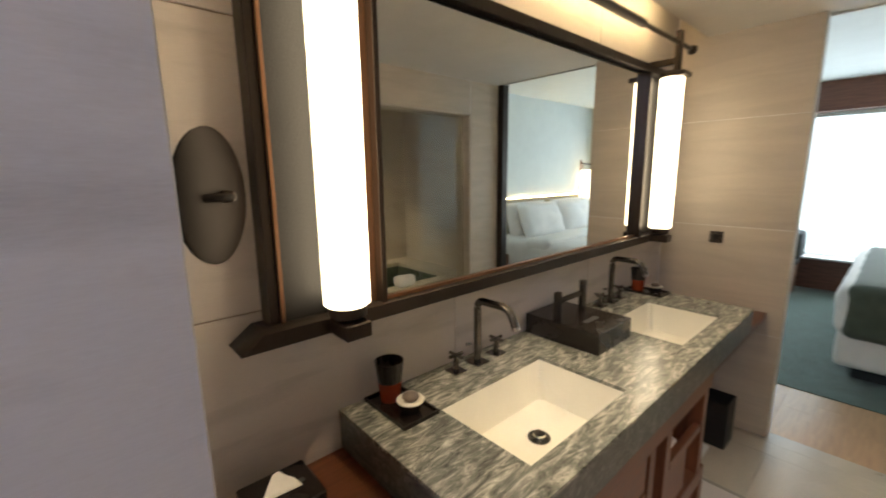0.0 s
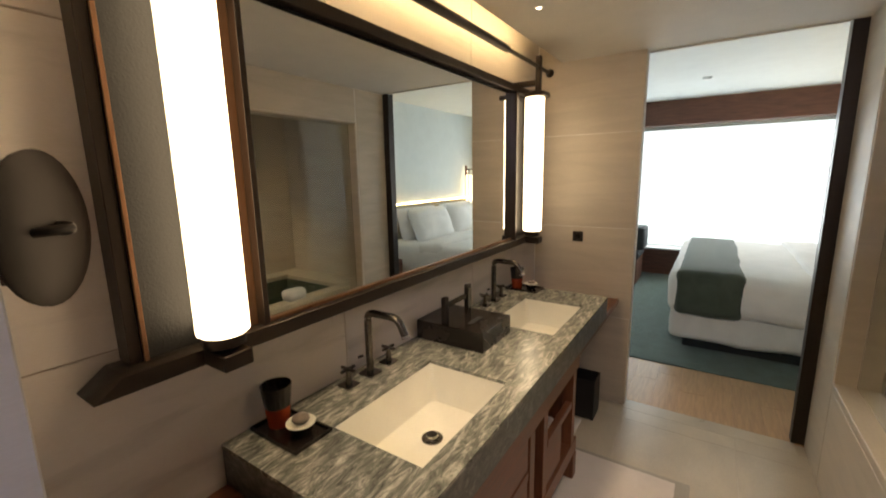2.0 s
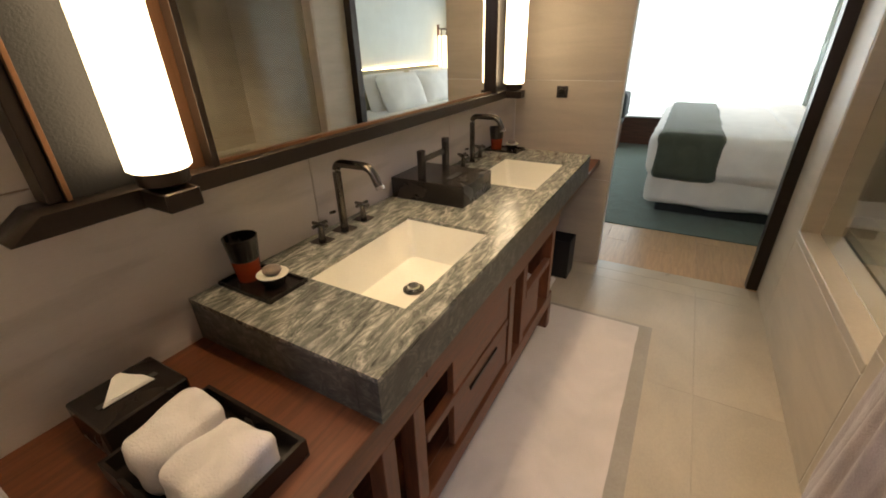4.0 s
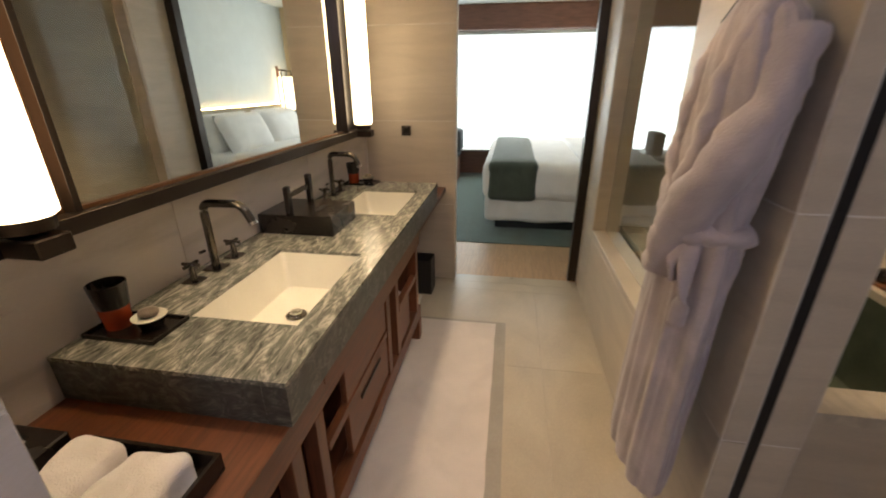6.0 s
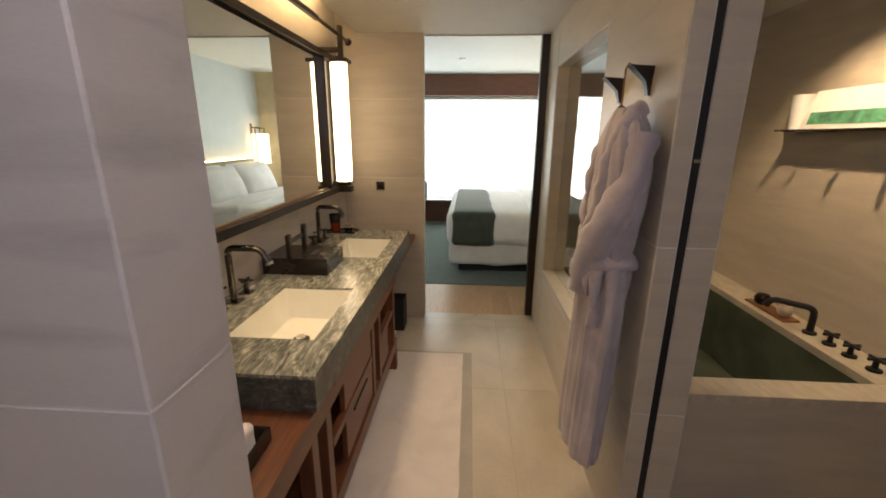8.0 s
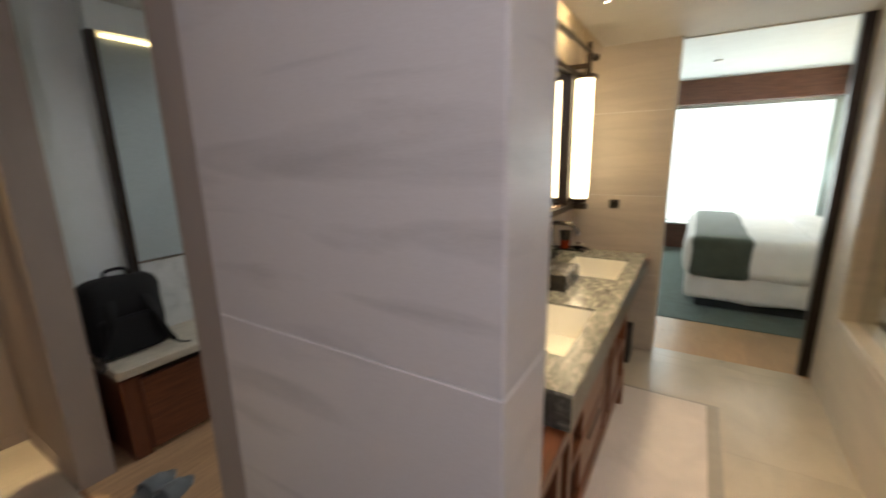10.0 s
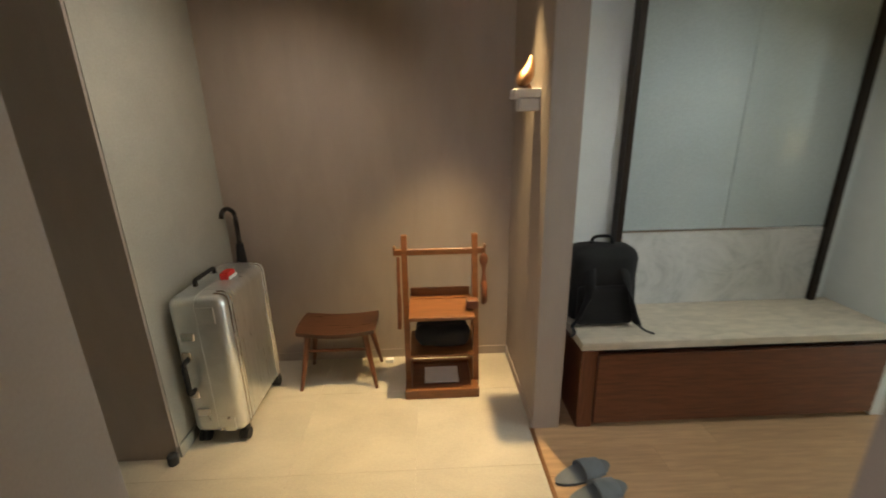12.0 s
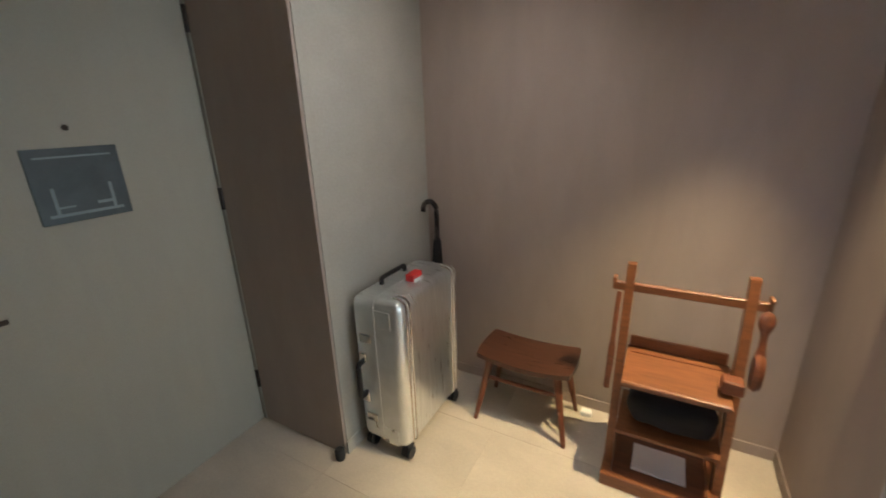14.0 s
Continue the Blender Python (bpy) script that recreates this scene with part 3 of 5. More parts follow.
for x in (0.30, 0.64, 0.77, 1.45, 1.60, 2.02):
    part("post", B(x, x + 0.05, 0.589, 0.64, 0.226, 0.619, 0.002), WOODV, v)
for x0, x1 in ((0.83, 1.44), (1.66, 2.01)):
    part("mid_rail", B(x0, x1, 0.590, 0.62, 0.44, 0.475, 0.002), WOOD, v)
dr = part("drawer_front", B(0.99, 1.44, 0.594, 0.616, 0.25, 0.435, 0.002), WOOD, v)
part("drawer_pull", B(1.1, 1.33, 0.586, 0.5935, 0.40, 0.415, 0.002), BRONZE, dr, "dark bronze pull")
part("drawer_front", B(0.99, 1.44, 0.594, 0.616, 0.48, 0.615, 0.002), WOOD, v)
part("drawer_front", B(1.66, 1.86, 0.594, 0.616, 0.25, 0.435, 0.002), WOOD, v)
part("side_panel", B(0.20, 0.24, 0.60, 1.14, 0.05, 0.72, 0.002), WOODV, v)
part("side_panel", B(2.07, 2.11, 0.641, 1.11, 0.05, 0.72, 0.002), WOODV, v)
for x in (0.24, 2.06):
    part("foot", B(x, x + 0.06, 0.585, 0.645, 0.0, 0.144, 0.006), WOODV, v)
part("floor_panel", B(0.24, 2.06, 0.70, 1.1, 0.0, 0.02), WOOD, v)
for i in range(3):
    solid("folded_towel", soft_box(1.68, 1.98, 0.66, 1.0, 0.223 + i * 0.055, 0.277 + i * 0.055, 0.02, 0.004, 4, i), TOWEL, "white folded towel stacked on the walnut shelf", "towel", "shelf towels", smooth=70)
basket = thing("wicker_basket", (0.52, 0.85, 0.223), "small round pale wicker basket on the shelf", "basket")
for i in range(9):
    r = 0.11 + 0.004 * i
    part("weave", tube([(0.52 + r * math.cos(a * 0.2618), 0.80 + r * math.sin(a * 0.2618), 0.232 + i * 0.016) for a in range(25)], 0.009, 6), TRAV, basket)

# tissue box and towel tray at the near end of the stand
t2 = thing("tissue_box", (0.39, 1.01, 0.756), "black lacquered tissue box with a tissue pulled up", "tissue box")
part("body", B(0.310, 0.470, 0.94, 1.085, 0.756, 0.838, 0.004), BLACK, t2)
part("slot", B(0.335, 0.445, 1.003, 1.018, 0.8382, 0.8395), RUBBER, t2, "dark tissue slot")
bm = rings(bmesh.new(), [[(0.341, 0.998, z), (0.432, 0.992, z), (0.425, 1.020, z + 0.004), (0.398, 1.062, z + 0.010), (0.385, 1.056, z + 0.010)] for z in (0.840, 0.8425)])
rings(bm, [[(0.350, 1.0, z), (0.428, 0.994, z), (0.400, 1.05, z + 0.014)] for z in (0.8445, 0.846)])
part("tissue", bm, CARD, t2, "white tissue folded to a point", 60)
tr = thing("towel_tray", (0.39, 0.78, 0.756), "open black lacquered tray for hand towels", "tray")
part("tray_base", B(0.285, 0.497, 0.635, 0.925, 0.756, 0.764), BLACK, tr)
for b in (B(0.285, 0.497, 0.635, 0.643, 0.7645, 0.80), B(0.285, 0.497, 0.917, 0.925, 0.7645, 0.80), B(0.285, 0.293, 0.6435, 0.9165, 0.7645, 0.80), B(0.489, 0.497, 0.6435, 0.9165, 0.7645, 0.80)):
    part("tray_side", b, BLACK, tr)
solid("folded_hand_towel", soft_box(0.305, 0.455, 0.778, 0.885, 0.765, 0.862, 0.022, 0.010, 9, 3, 17), TOWEL, "white folded terry hand towel in the tray", "towel", "hand towels", smooth=70)
solid("folded_hand_towel", soft_box(0.31, 0.458, 0.650, 0.776, 0.765, 0.850, 0.022, 0.010, 9, 5, 17), TOWEL, "white folded terry hand towel in the tray", "towel", "hand towels", smooth=70)

# mirror with sconces
m = thing("vanity_mirror", (1.5, 1.1, 1.17), "long mirror in a dark bronze frame above the counter", "mirror")
bm = B(0.0, 2.37, 0, 0.10, 0.0, 0.042, 0.002)
for q in bm.verts:
    if q.co.x < 0.01:
        q.co.x += 0.055 * q.co.z / 0.042
bmesh.ops.translate(bm, verts=bm.verts, vec=(0.345, 1.055, 1.163))
part("bottom_rail", bm, BRONZE, m)
part("glass", B(0.739, 2.351, 1.087, 1.10, 1.209, 2.03), MIRROR, m, "clear silvered mirror glass")
part("backing", B(0.445, 2.68, 1.102, 1.1575, 1.206, 2.10), BLACKM, m, "dark backing board")
part("stile_outer", B(0.428, 0.452, 1.098, 1.157, 1.206, 2.20, 0.002), BRONZE, m)
part("stile_outer_lip", B(0.453, 0.462, 1.090, 1.101, 1.206, 2.10, 0.001), BRONZE_L, m)
part("stile_inner", B(0.722, 0.7385, 1.062, 1.1015, 1.206, 2.045, 0.001), BRONZE, m)
# Copper colour stands in for sconce light falling on dark bronze.
part("sconce_panel", B(0.64, 0.7215, 1.094, 1.1015, 1.206, 2.045), BRONZE_L, m, "panel behind the sconce, coloured copper for the lamp's light on it")
part("stile_inner", B(2.352, 2.380, 1.052, 1.1015, 1.206, 2.045, 0.001), BRONZE, m)
part("stile_outer", B(2.655, 2.685, 1.06, 1.157, 1.206, 2.10, 0.002), BRONZE, m)
part("top_rail", B(0.453, 2.654, 1.065, 1.1015, 2.046, 2.085, 0.002), BRONZE, m)
part("inner_lip", B(0.74, 2.351, 1.078, 1.0865, 1.206, 1.215), BRONZE_L, m)
part("hanging_rail", tube([(0.25, 1.0, 2.20), (2.70, 1.0, 2.20)], 0.011, 10), BRONZE, m)
part("rail_sleeve", tube([(1.02, 1.0, 2.20), (2.10, 1.0, 2.20)], 0.019, 12), BRONZE, m)
for x in (0.59, 2.540):
    part("rail_post", B(x - 0.016, x + 0.016, 0.985, 1.015, 2.06, 2.26, 0.003), BRONZE, m)
    part("rail_arm", B(x - 0.014, x + 0.014, 1.0155, 1.157, 2.10, 2.13, 0.002), BRONZE, m)
part("rail_finial", tube([(2.701, 1.0, 2.20), (2.73, 1.0, 2.20)], [0.012, 0.026], 12), BRONZE, m)
for x in (0.59, 2.540):
    s = thing("wall_sconce", (x, 1.02, 1.2), "tall frosted glass tube sconce glowing warm white", "sconce", "mirror sconces")
    part("tube", lathe([(0.049, 1.241), (0.057, 1.247), (0.057, 2.030), (0.049, 2.0335)], x, 1.02, 0, 28), LIT, s, "glowing frosted glass tube")
    part("bottom_cap", lathe([(0.03, 1.205), (0.046, 1.215), (0.048, 1.2405)], x, 1.02, 0, 24), BRONZE, s)
    part("bracket", B(x - 0.035, x + 0.035, 0.965, 1.054, 1.165, 1.204, 0.003), BRONZE, s)
    part("top_cap", B(x - 0.055, x + 0.055, 0.945, 1.064, 2.034, 2.058, 0.004), BRONZE, s)

# cove light strip
structure("cove_light", B(0.16, 2.55, 1.003, 1.012, 2.34, 2.37), COVE, "warm light strip hidden in the ceiling cove", "light strip")

# magnifying mirror beside the frame
mm = thing("magnifying_mirror", (0.23, 1.1, 1.52), "round dark bronze shaving mirror on a wall arm", "mirror")
disc = lathe([(0.004, 0.014), (0.07, 0.012), (0.122, 0.002), (0.126, 0), (0.124, -0.006), (0.08, -0.012), (0.03, -0.02), (0.004, -0.022)], 0, 0, 0, 32)
bmesh.ops.transform(disc, matrix=pose(0.315, 0.985, 1.52, 90, 0, 50), verts=disc.verts)
part("disc", disc, DISC, mm, smooth=40)
hub = lathe([(0.012, 0.0), (0.012, 0.012), (0.010, 0.018), (0.008, 0.022)], 0, 0, 0, 16)
bmesh.ops.transform(hub, matrix=pose(0.3245, 0.977, 1.52, 90, 0, 50), verts=hub.verts)
part("hub", hub, BRONZE, mm)
part("arm", tube([(0.338, 0.965, 1.52), (0.30, 0.935, 1.52), (0.191, 0.925, 1.52)], 0.008), DISC, mm)
part("tilt_rod", tube([(0.245, 0.925, 1.519), (0.245, 0.925, 1.45)], 0.005), BRONZE, mm, "thin hanging tilt rod")
part("wall_plate", B(0.1805, 0.191, 0.895, 0.955, 1.48, 1.56, 0.003), BRONZE, mm)

# socket on the pier
so = thing("wall_socket", (2.96, 0.87, 1.16), "square bronze shaver socket plate on the pier", "socket")
part("plate", B(2.957, 2.9645, 0.815, 0.885, 1.125, 1.195, 0.002), GUN, so)
part("socket_face", B(2.954, 2.9565, 0.832, 0.868, 1.145, 1.175, 0.001), BLACK, so, "black socket insert")

bn = thing("waste_bin", (2.72, 0.7, 0), "small square black waste bin", "bin")
for b in (B(2.66, 2.82, 0.625, 0.631, 0, 0.27), B(2.66, 2.82, 0.779, 0.785, 0, 0.27), B(2.66, 2.666, 0.6315, 0.7785, 0, 0.27), B(2.814, 2.82, 0.6315, 0.7785, 0, 0.27), B(2.6665, 2.8135, 0.6315, 0.7785, 0, 0.01)):
    part("side", b, BLACKM, bn)
sc = thing("bathroom_scale", (2.45, 0.86, 0), "flat pale glass bathroom scale under the counter", "scale")
part("platform", B(2.30, 2.60, 0.68, 0.98, 0.012, 0.03, 0.004), CARD, sc)
for x, y in ((2.33, 0.71), (2.57, 0.71), (2.33, 0.95), (2.57, 0.95)):
    part("foot", lathe([(0.015, 0), (0.015, 0.0119)], x, y, 0, 12), RUBBER, sc)


def cloth_sheet(x0, x1, y0, y1, z, thick, lump, seed):
    nx, ny = 60, 26
    bm = bmesh.new()
    f = lambda x, y: lump * (noise.noise(Vector((x * 7, y * 2.2, seed))) + 0.5 * noise.noise(Vector((x * 21, y * 5, seed))) + 1.0)
    top = [[bm.verts.new((x0 + (x1 - x0) * i / nx + 0.004 * noise.noise(Vector((j * 0.4, i * 0.2, seed))), y0 + (y1 - y0) * j / ny + 0.005 * noise.noise(Vector((i * 0.25, j * 0.3, seed + 3))), z + thick + f(x0 + (x1 - x0) * i / nx, y0 + (y1 - y0) * j / ny))) for j in range(ny + 1)] for i in range(nx + 1)]
    for i in range(nx):
        for j in range(ny):
            bm.faces.new((top[i][j], top[i + 1][j], top[i + 1][j + 1], top[i][j + 1]))
    ext = bmesh.ops.extrude_face_region(bm, geom=list(bm.faces))
    for q in ext["geom"]:
        if isinstance(q, bmesh.types.BMVert):
            q.co.z = z
    return bm


solid("mat_underlay", B(0.42, 2.34, 0.065, 0.66, 0.0005, 0.003), MATU, "thin grey underlay beneath the bath mat", "mat")
solid("bath_mat", cloth_sheet(0.46, 2.305, 0.13, 0.645, 0.0035, 0.005, 0.0025, 2), MAT, "white cotton bath mat laid along the vanity", "bath mat", smooth=60)

# ---- robe and hooks on the niche wall ----
for x, z in ((1.085, 1.745), (1.355, 1.742)):
    hk = thing("coat_hook", (x, -0.47, z), "dark bronze winged coat hook on the stone wall", "hook", "robe hooks")
    bm = bmesh.new()
    rings(bm, [[(x - 0.012, -0.474, z - 0.05), (x + 0.012, -0.474, z - 0.05), (x + 0.012, -0.467, z - 0.05), (x - 0.012, -0.467, z - 0.05)], [(x - 0.016, -0.474, z - 0.005), (x + 0.016, -0.474, z - 0.005), (x + 0.016, -0.454, z - 0.005), (x - 0.016, -0.454, z - 0.005)], [(x - 0.026, -0.474, z + 0.04), (x + 0.026, -0.474, z + 0.04), (x + 0.022, -0.40, z + 0.045), (x - 0.022, -0.40, z + 0.045)]])
    part("wing", bm, BRONZE, hk)
hg = thing("coat_hanger", (1.085, -0.41, 1.70), "dark wooden coat hanger with a wire hook", "hanger")
part("wire_hook", tube([(1.085, -0.412, 1.826), (1.085, -0.40, 1.832), (1.085, -0.39, 1.815), (1.085, -0.39, 1.69)], 0.003, 8), BRONZE_L, hg)
part("yoke", tube([(0.99, -0.395, 1.645), (1.045, -0.39, 1.675), (1.085, -0.39, 1.69), (1.125, -0.39, 1.675), (1.19, -0.395, 1.645)], 0.012, 10), BLACKM, hg)
RX, RY = 1.085, -0.385


def robe():
    prof = [(0.335, 0.128, 0.060), (0.42, 0.132, 0.066), (0.60, 0.126, 0.066), (0.85, 0.118, 0.066), (1.05, 0.110, 0.066), (1.13, 0.104, 0.062), (1.18, 0.102, 0.058), (1.24, 0.108, 0.066), (1.36, 0.118, 0.072), (1.48, 0.122, 0.070), (1.57, 0.114, 0.060), (1.63, 0.090, 0.048), (1.67, 0.05, 0.036), (1.69, 0.025, 0.025)]
    n, loops, steps = 128, [], []
    for a, b in zip(prof, prof[1:]):
        steps += [tuple(a[i] * (1 - k / 6) + b[i] * k / 6 for i in range(3)) for k in range(6)]
    steps.append(prof[-1])
    for z, wx, wy in steps:
        lp = []
        wx, wy = wx * 1.12, wy * 1.08
        amp = 0.020 if z < 1.12 else 0.014
        for i in range(n):
            a = 2 * math.pi * i / n
            turn = a + (0.0 if z < 1.16 else (z - 1.16) * 1.6)
            fold = amp * (noise.noise(Vector((math.cos(turn) * 2.6, math.sin(turn) * 2.6, z * 0.7))) + 0.7 * noise.noise(Vector((math.cos(turn) * 6, math.sin(turn) * 6, z * 1.3))))
            fold += 0.010 * math.exp(-((z - 1.10) / 0.05) ** 2) * (1 + noise.noise(Vector((a * 3, z * 9, 1))))
            lp.append((RX + (wx + fold) * math.cos(a), max(RY + (wy + fold) * math.sin(a), -0.472), z))
        loops.append(lp)
    return rings(bmesh.new(), loops)


def sleeve(points, rad):
    bm = tube(points, rad, 20)
    for q in bm.verts:
        q.co += Vector((0.010, 0.012, 0.004)) * (noise.noise(q.co * 16) + 0.5 * noise.noise(q.co * 37))
        q.co.y = max(q.co.y, -0.472)
    return bm


def dense(points, n=8):
    pts = [Vector(p) for p in points]
    out = []
    for i in range(len(pts) - 1):
        p0, p1, p2, p3 = pts[max(i - 1, 0)], pts[i], pts[i + 1], pts[min(i + 2, len(pts) - 1)]
        for k in range(n):
            t = k / n
            out.append(0.5 * ((2 * p1) + (p2 - p0) * t + (2 * p0 - 5 * p1 + 4 * p2 - p3) * t * t + (3 * p1 - p0 - 3 * p2 + p3) * t ** 3))
    return out + [pts[-1]]


rb = thing("bathrobe", (RX, RY, 0.25), "lilac-grey cotton bathrobe tied at the waist, hanging", "bathrobe")
part("gown", robe(), ROBE, rb, smooth=80)
path = dense([(0.995, -0.405, 1.60), (0.965, -0.375, 1.46), (0.985, -0.328, 1.30), (1.05, -0.31, 1.14), (1.09, -0.31, 1.02)])
part("sleeve", sleeve(path, [0.040 + 0.012 * math.sin(i / len(path) * 3) for i in range(len(path))]), ROBE, rb, smooth=80)
path = dense([(1.14, -0.385, 1.60), (1.15, -0.36, 1.44), (1.145, -0.345, 1.24), (1.14, -0.335, 1.08)])
part("sleeve", sleeve(path, [0.040 + 0.010 * math.sin(i / len(path) * 3) for i in range(len(path))]), ROBE, rb, smooth=80)
for px, end in ((1.03, (1.085, -0.315, 1.18)), (1.12, (1.105, -0.315, 1.18))):
    path = dense([(1.085, -0.425, 1.695), (px, -0.37, 1.65), (px + 0.01, -0.325, 1.50), (px + 0.02, -0.315, 1.34), end])
    part("collar", sleeve(path, [0.024] * len(path)), ROBE, rb, smooth=80)
belt = [(RX + 0.106 * math.cos(a * 0.2618), max(-0.45, RY + 0.064 * math.sin(a * 0.2618)), 1.16 + 0.006 * math.sin(a)) for a in range(25)]
part("belt", sleeve(belt, 0.026), ROBE, rb, smooth=80)
part("belt_tail", tube(dense([(1.0, -0.33, 1.15), (0.98, -0.318, 1.08), (0.97, -0.322, 0.99), (0.98, -0.328, 0.92)]), 0.019, 10, flat=0.5), ROBE, rb, smooth=80)
part("belt_tail", tube(dense([(1.01, -0.325, 1.15), (1.01, -0.305, 1.09), (1.005, -0.308, 1.03)]), 0.019, 10, flat=0.5), ROBE, rb, smooth=80)
part("belt_knot", lathe([(0.005, -0.03), (0.024, -0.02), (0.03, 0), (0.024, 0.02), (0.005, 0.03)], 1.005, -0.325, 1.155, 14), ROBE, rb, smooth=80)

rb.scale = (1.22, 1.0, 0.94)
rb.location += Vector((-0.045, 0.035, 0.05))
rb.rotation_euler.x = radians(2.2)
hg.location.z -= 0.035

# ---- tub ----
tub = thing("bathtub", (1.9, -1.2, 0), "sunken stone bathtub with wide cream stone rim", "bathtub")
for b in (B(1.04, 1.165, -1.75, -0.663, 0.56, 0.60, 0.002), B(1.166, 2.92, -1.75, -1.56, 0.56, 0.60, 0.002), B(2.68, 2.92, -1.559, -0.80, 0.56, 0.60, 0.002), B(1.166, 2.92, -0.799, -0.663, 0.56, 0.60, 0.002)):
    part("rim", b, TRAV, tub, "cream travertine rim")
part("front_panel", B(1.06, 1.10, -1.75, -0.663, 0, 0.559), STONE, tub)
for b in (B(1.15, 1.18, -1.6, -0.76, 0.12, 0.5595), B(1.181, 2.70, -1.59, -1.561, 0.12, 0.5595), B(2.67, 2.70, -1.56, -0.80, 0.12, 0.5595), B(1.181, 2.669, -0.80, -0.77, 0.12, 0.5595), B(1.15, 2.70, -1.59, -0.77, 0.08, 0.1195)):
    part("inner_wall", b, WATER, tub, "dark green stone lining")
tf = thing("tub_faucet", (1.62, -1.64, 0.60), "matt black deck mounted tub faucet", "faucet")
part("spout", tube(bend([(1.62, -1.645, 0.60), (1.62, -1.645, 0.735), (1.75, -1.52, 0.735), (1.76, -1.505, 0.69)], 0.035), 0.016, 12), BLACKM, tf)
part("base", lathe([(0.03, 0), (0.03, 0.01), (0.018, 0.014)], 1.62, -1.645, 0.60), BLACKM, tf)
for x in (1.50, 1.39, 1.27):
    h = part("valve", lathe([(0.028, 0), (0.028, 0.01), (0.012, 0.014), (0.010, 0.05)], x, -1.645, 0.60, 18), BLACKM, tf)
    c = tube([(x - 0.035, -1.645, 0.655), (x + 0.035, -1.645, 0.655)], 0.008)
    tube([(x, -1.68, 0.655), (x, -1.61, 0.655)], 0.008, bm=c)
    part("cross_grip", c, BLACKM, h)
ta = thing("bath_tray", (1.9, -1.64, 0.60), "slim wooden tray on the tub rim", "tray")
part("tray_base", B(1.74, 2.06, -1.69, -1.60, 0.60, 0.612, 0.002), TEAK, ta)
solid("bath_pot", lathe([(0.025, 0), (0.04, 0.015), (0.042, 0.04), (0.03, 0.06), (0.01, 0.066)], 1.98, -1.645, 0.612), BLACK, "small black lidded pot on the tray", "pot")
solid("bath_sponge", lathe([(0.01, 0), (0.03, 0.01), (0.038, 0.035), (0.03, 0.06), (0.01, 0.07)], 1.80, -1.645, 0.612, 14), TRAV, "round cream sponge on the tray", "sponge", smooth=70)
solid("towel_roll", soft_box(2.05, 2.25, -0.79, -0.68, 0.60, 0.70, 0.045, 0.008, 5, 9), TOWEL, "rolled white towel on the tub rim", "towel", smooth=70)
sh = thing("towel_shelf", (1.8, -1.70, 1.60), "slim dark wall shelf with prongs above the tub", "shelf")
part("ledge", B(1.45, 2.12, -1.751, -1.64, 1.60, 1.612, 0.002), BRONZE, sh)
for x in (1.55, 1.75, 1.95, 2.08):
    part("prong", B(x - 0.01, x + 0.01, -1.64, -1.58, 1.60, 1.61, 0.002), BRONZE, sh)
solid("paper_cup", lathe([(0.045, 0), (0.052, 0.18), (0.049, 0.18), (0.043, 0.01)], 2.07, -1.69, 1.612), CARD, "white cylindrical amenity container on the shelf", "container")
bx = thing("amenity_box", (1.75, -1.69, 1.612), "white folded card box with a green leaf print", "box")
bm = rings(bmesh.new(), [[(1.47, -1.745, 1.6125), (2.01, -1.745, 1.6125), (2.01, -1.645, 1.6125), (1.47, -1.645, 1.6125)], [(1.50, -1.73, 1.80), (1.97, -1.73, 1.80), (1.97, -1.68, 1.80), (1.50, -1.68, 1.80)]])
part("body", bm, CARD, bx)
pr = B(1.49, 1.96, -1.0, -0.997, 0, 0.06)
for q in pr.verts:
    q.co.y = -1.6445 - (q.co.z + 0.025) * 0.19 + (0.003 if q.co.y > -0.999 else 0)
    q.co.z += 1.635
part("leaf_print", pr, LEAF, bx, "green leaf print band")

# ---- bedroom ----
bed = thing("bed", (5.2, -0.6, 0), "large bed with white linen and a dark base", "bed")
part("base", B(4.30, 6.22, -1.56, 0.22, 0.0, 0.12, 0.01), DARKFAB, bed, "dark bed base")
part("valance", soft_box(4.20, 6.30, -1.57, 0.33, 0.10, 0.40, 0.05, 0.02, 10, 4, 5), LINEN, bed, "white draped valance", 70)
part("duvet", soft_box(4.165, 6.34, -1.56, 0.365, 0.33, 0.73, 0.10, 0.018, 10, 6, 4), LINEN, bed, "white duvet", 70)
rn = soft_box(4.145, 6.36, -0.20, 0.31, 0.335, 0.742, 0.06, 0.006, 8, 7, 5)
solid("bed_runner", rn, GREEN, "sage green wool runner across the bed", "bed runner", smooth=70)
part("turned_fold", soft_box(4.155, 6.35, -0.98, -0.62, 0.60, 0.765, 0.06, 0.02, 9, 12, 4), LINEN, bed, "turned-down fold of the white duvet", 70)
hb = thing("headboard", (5.3, -1.58, 0), "wide beige upholstered headboard with a warm light strip", "headboard")
part("panel", B(3.6, 6.40, -1.598, -1.55, 0.0, 1.19, 0.008, 2), HEADB, hb)
part("light_strip", B(3.6, 6.40, -1.596, -1.584, 1.1905, 1.197), STRIP_BED, hb, "warm light strip")


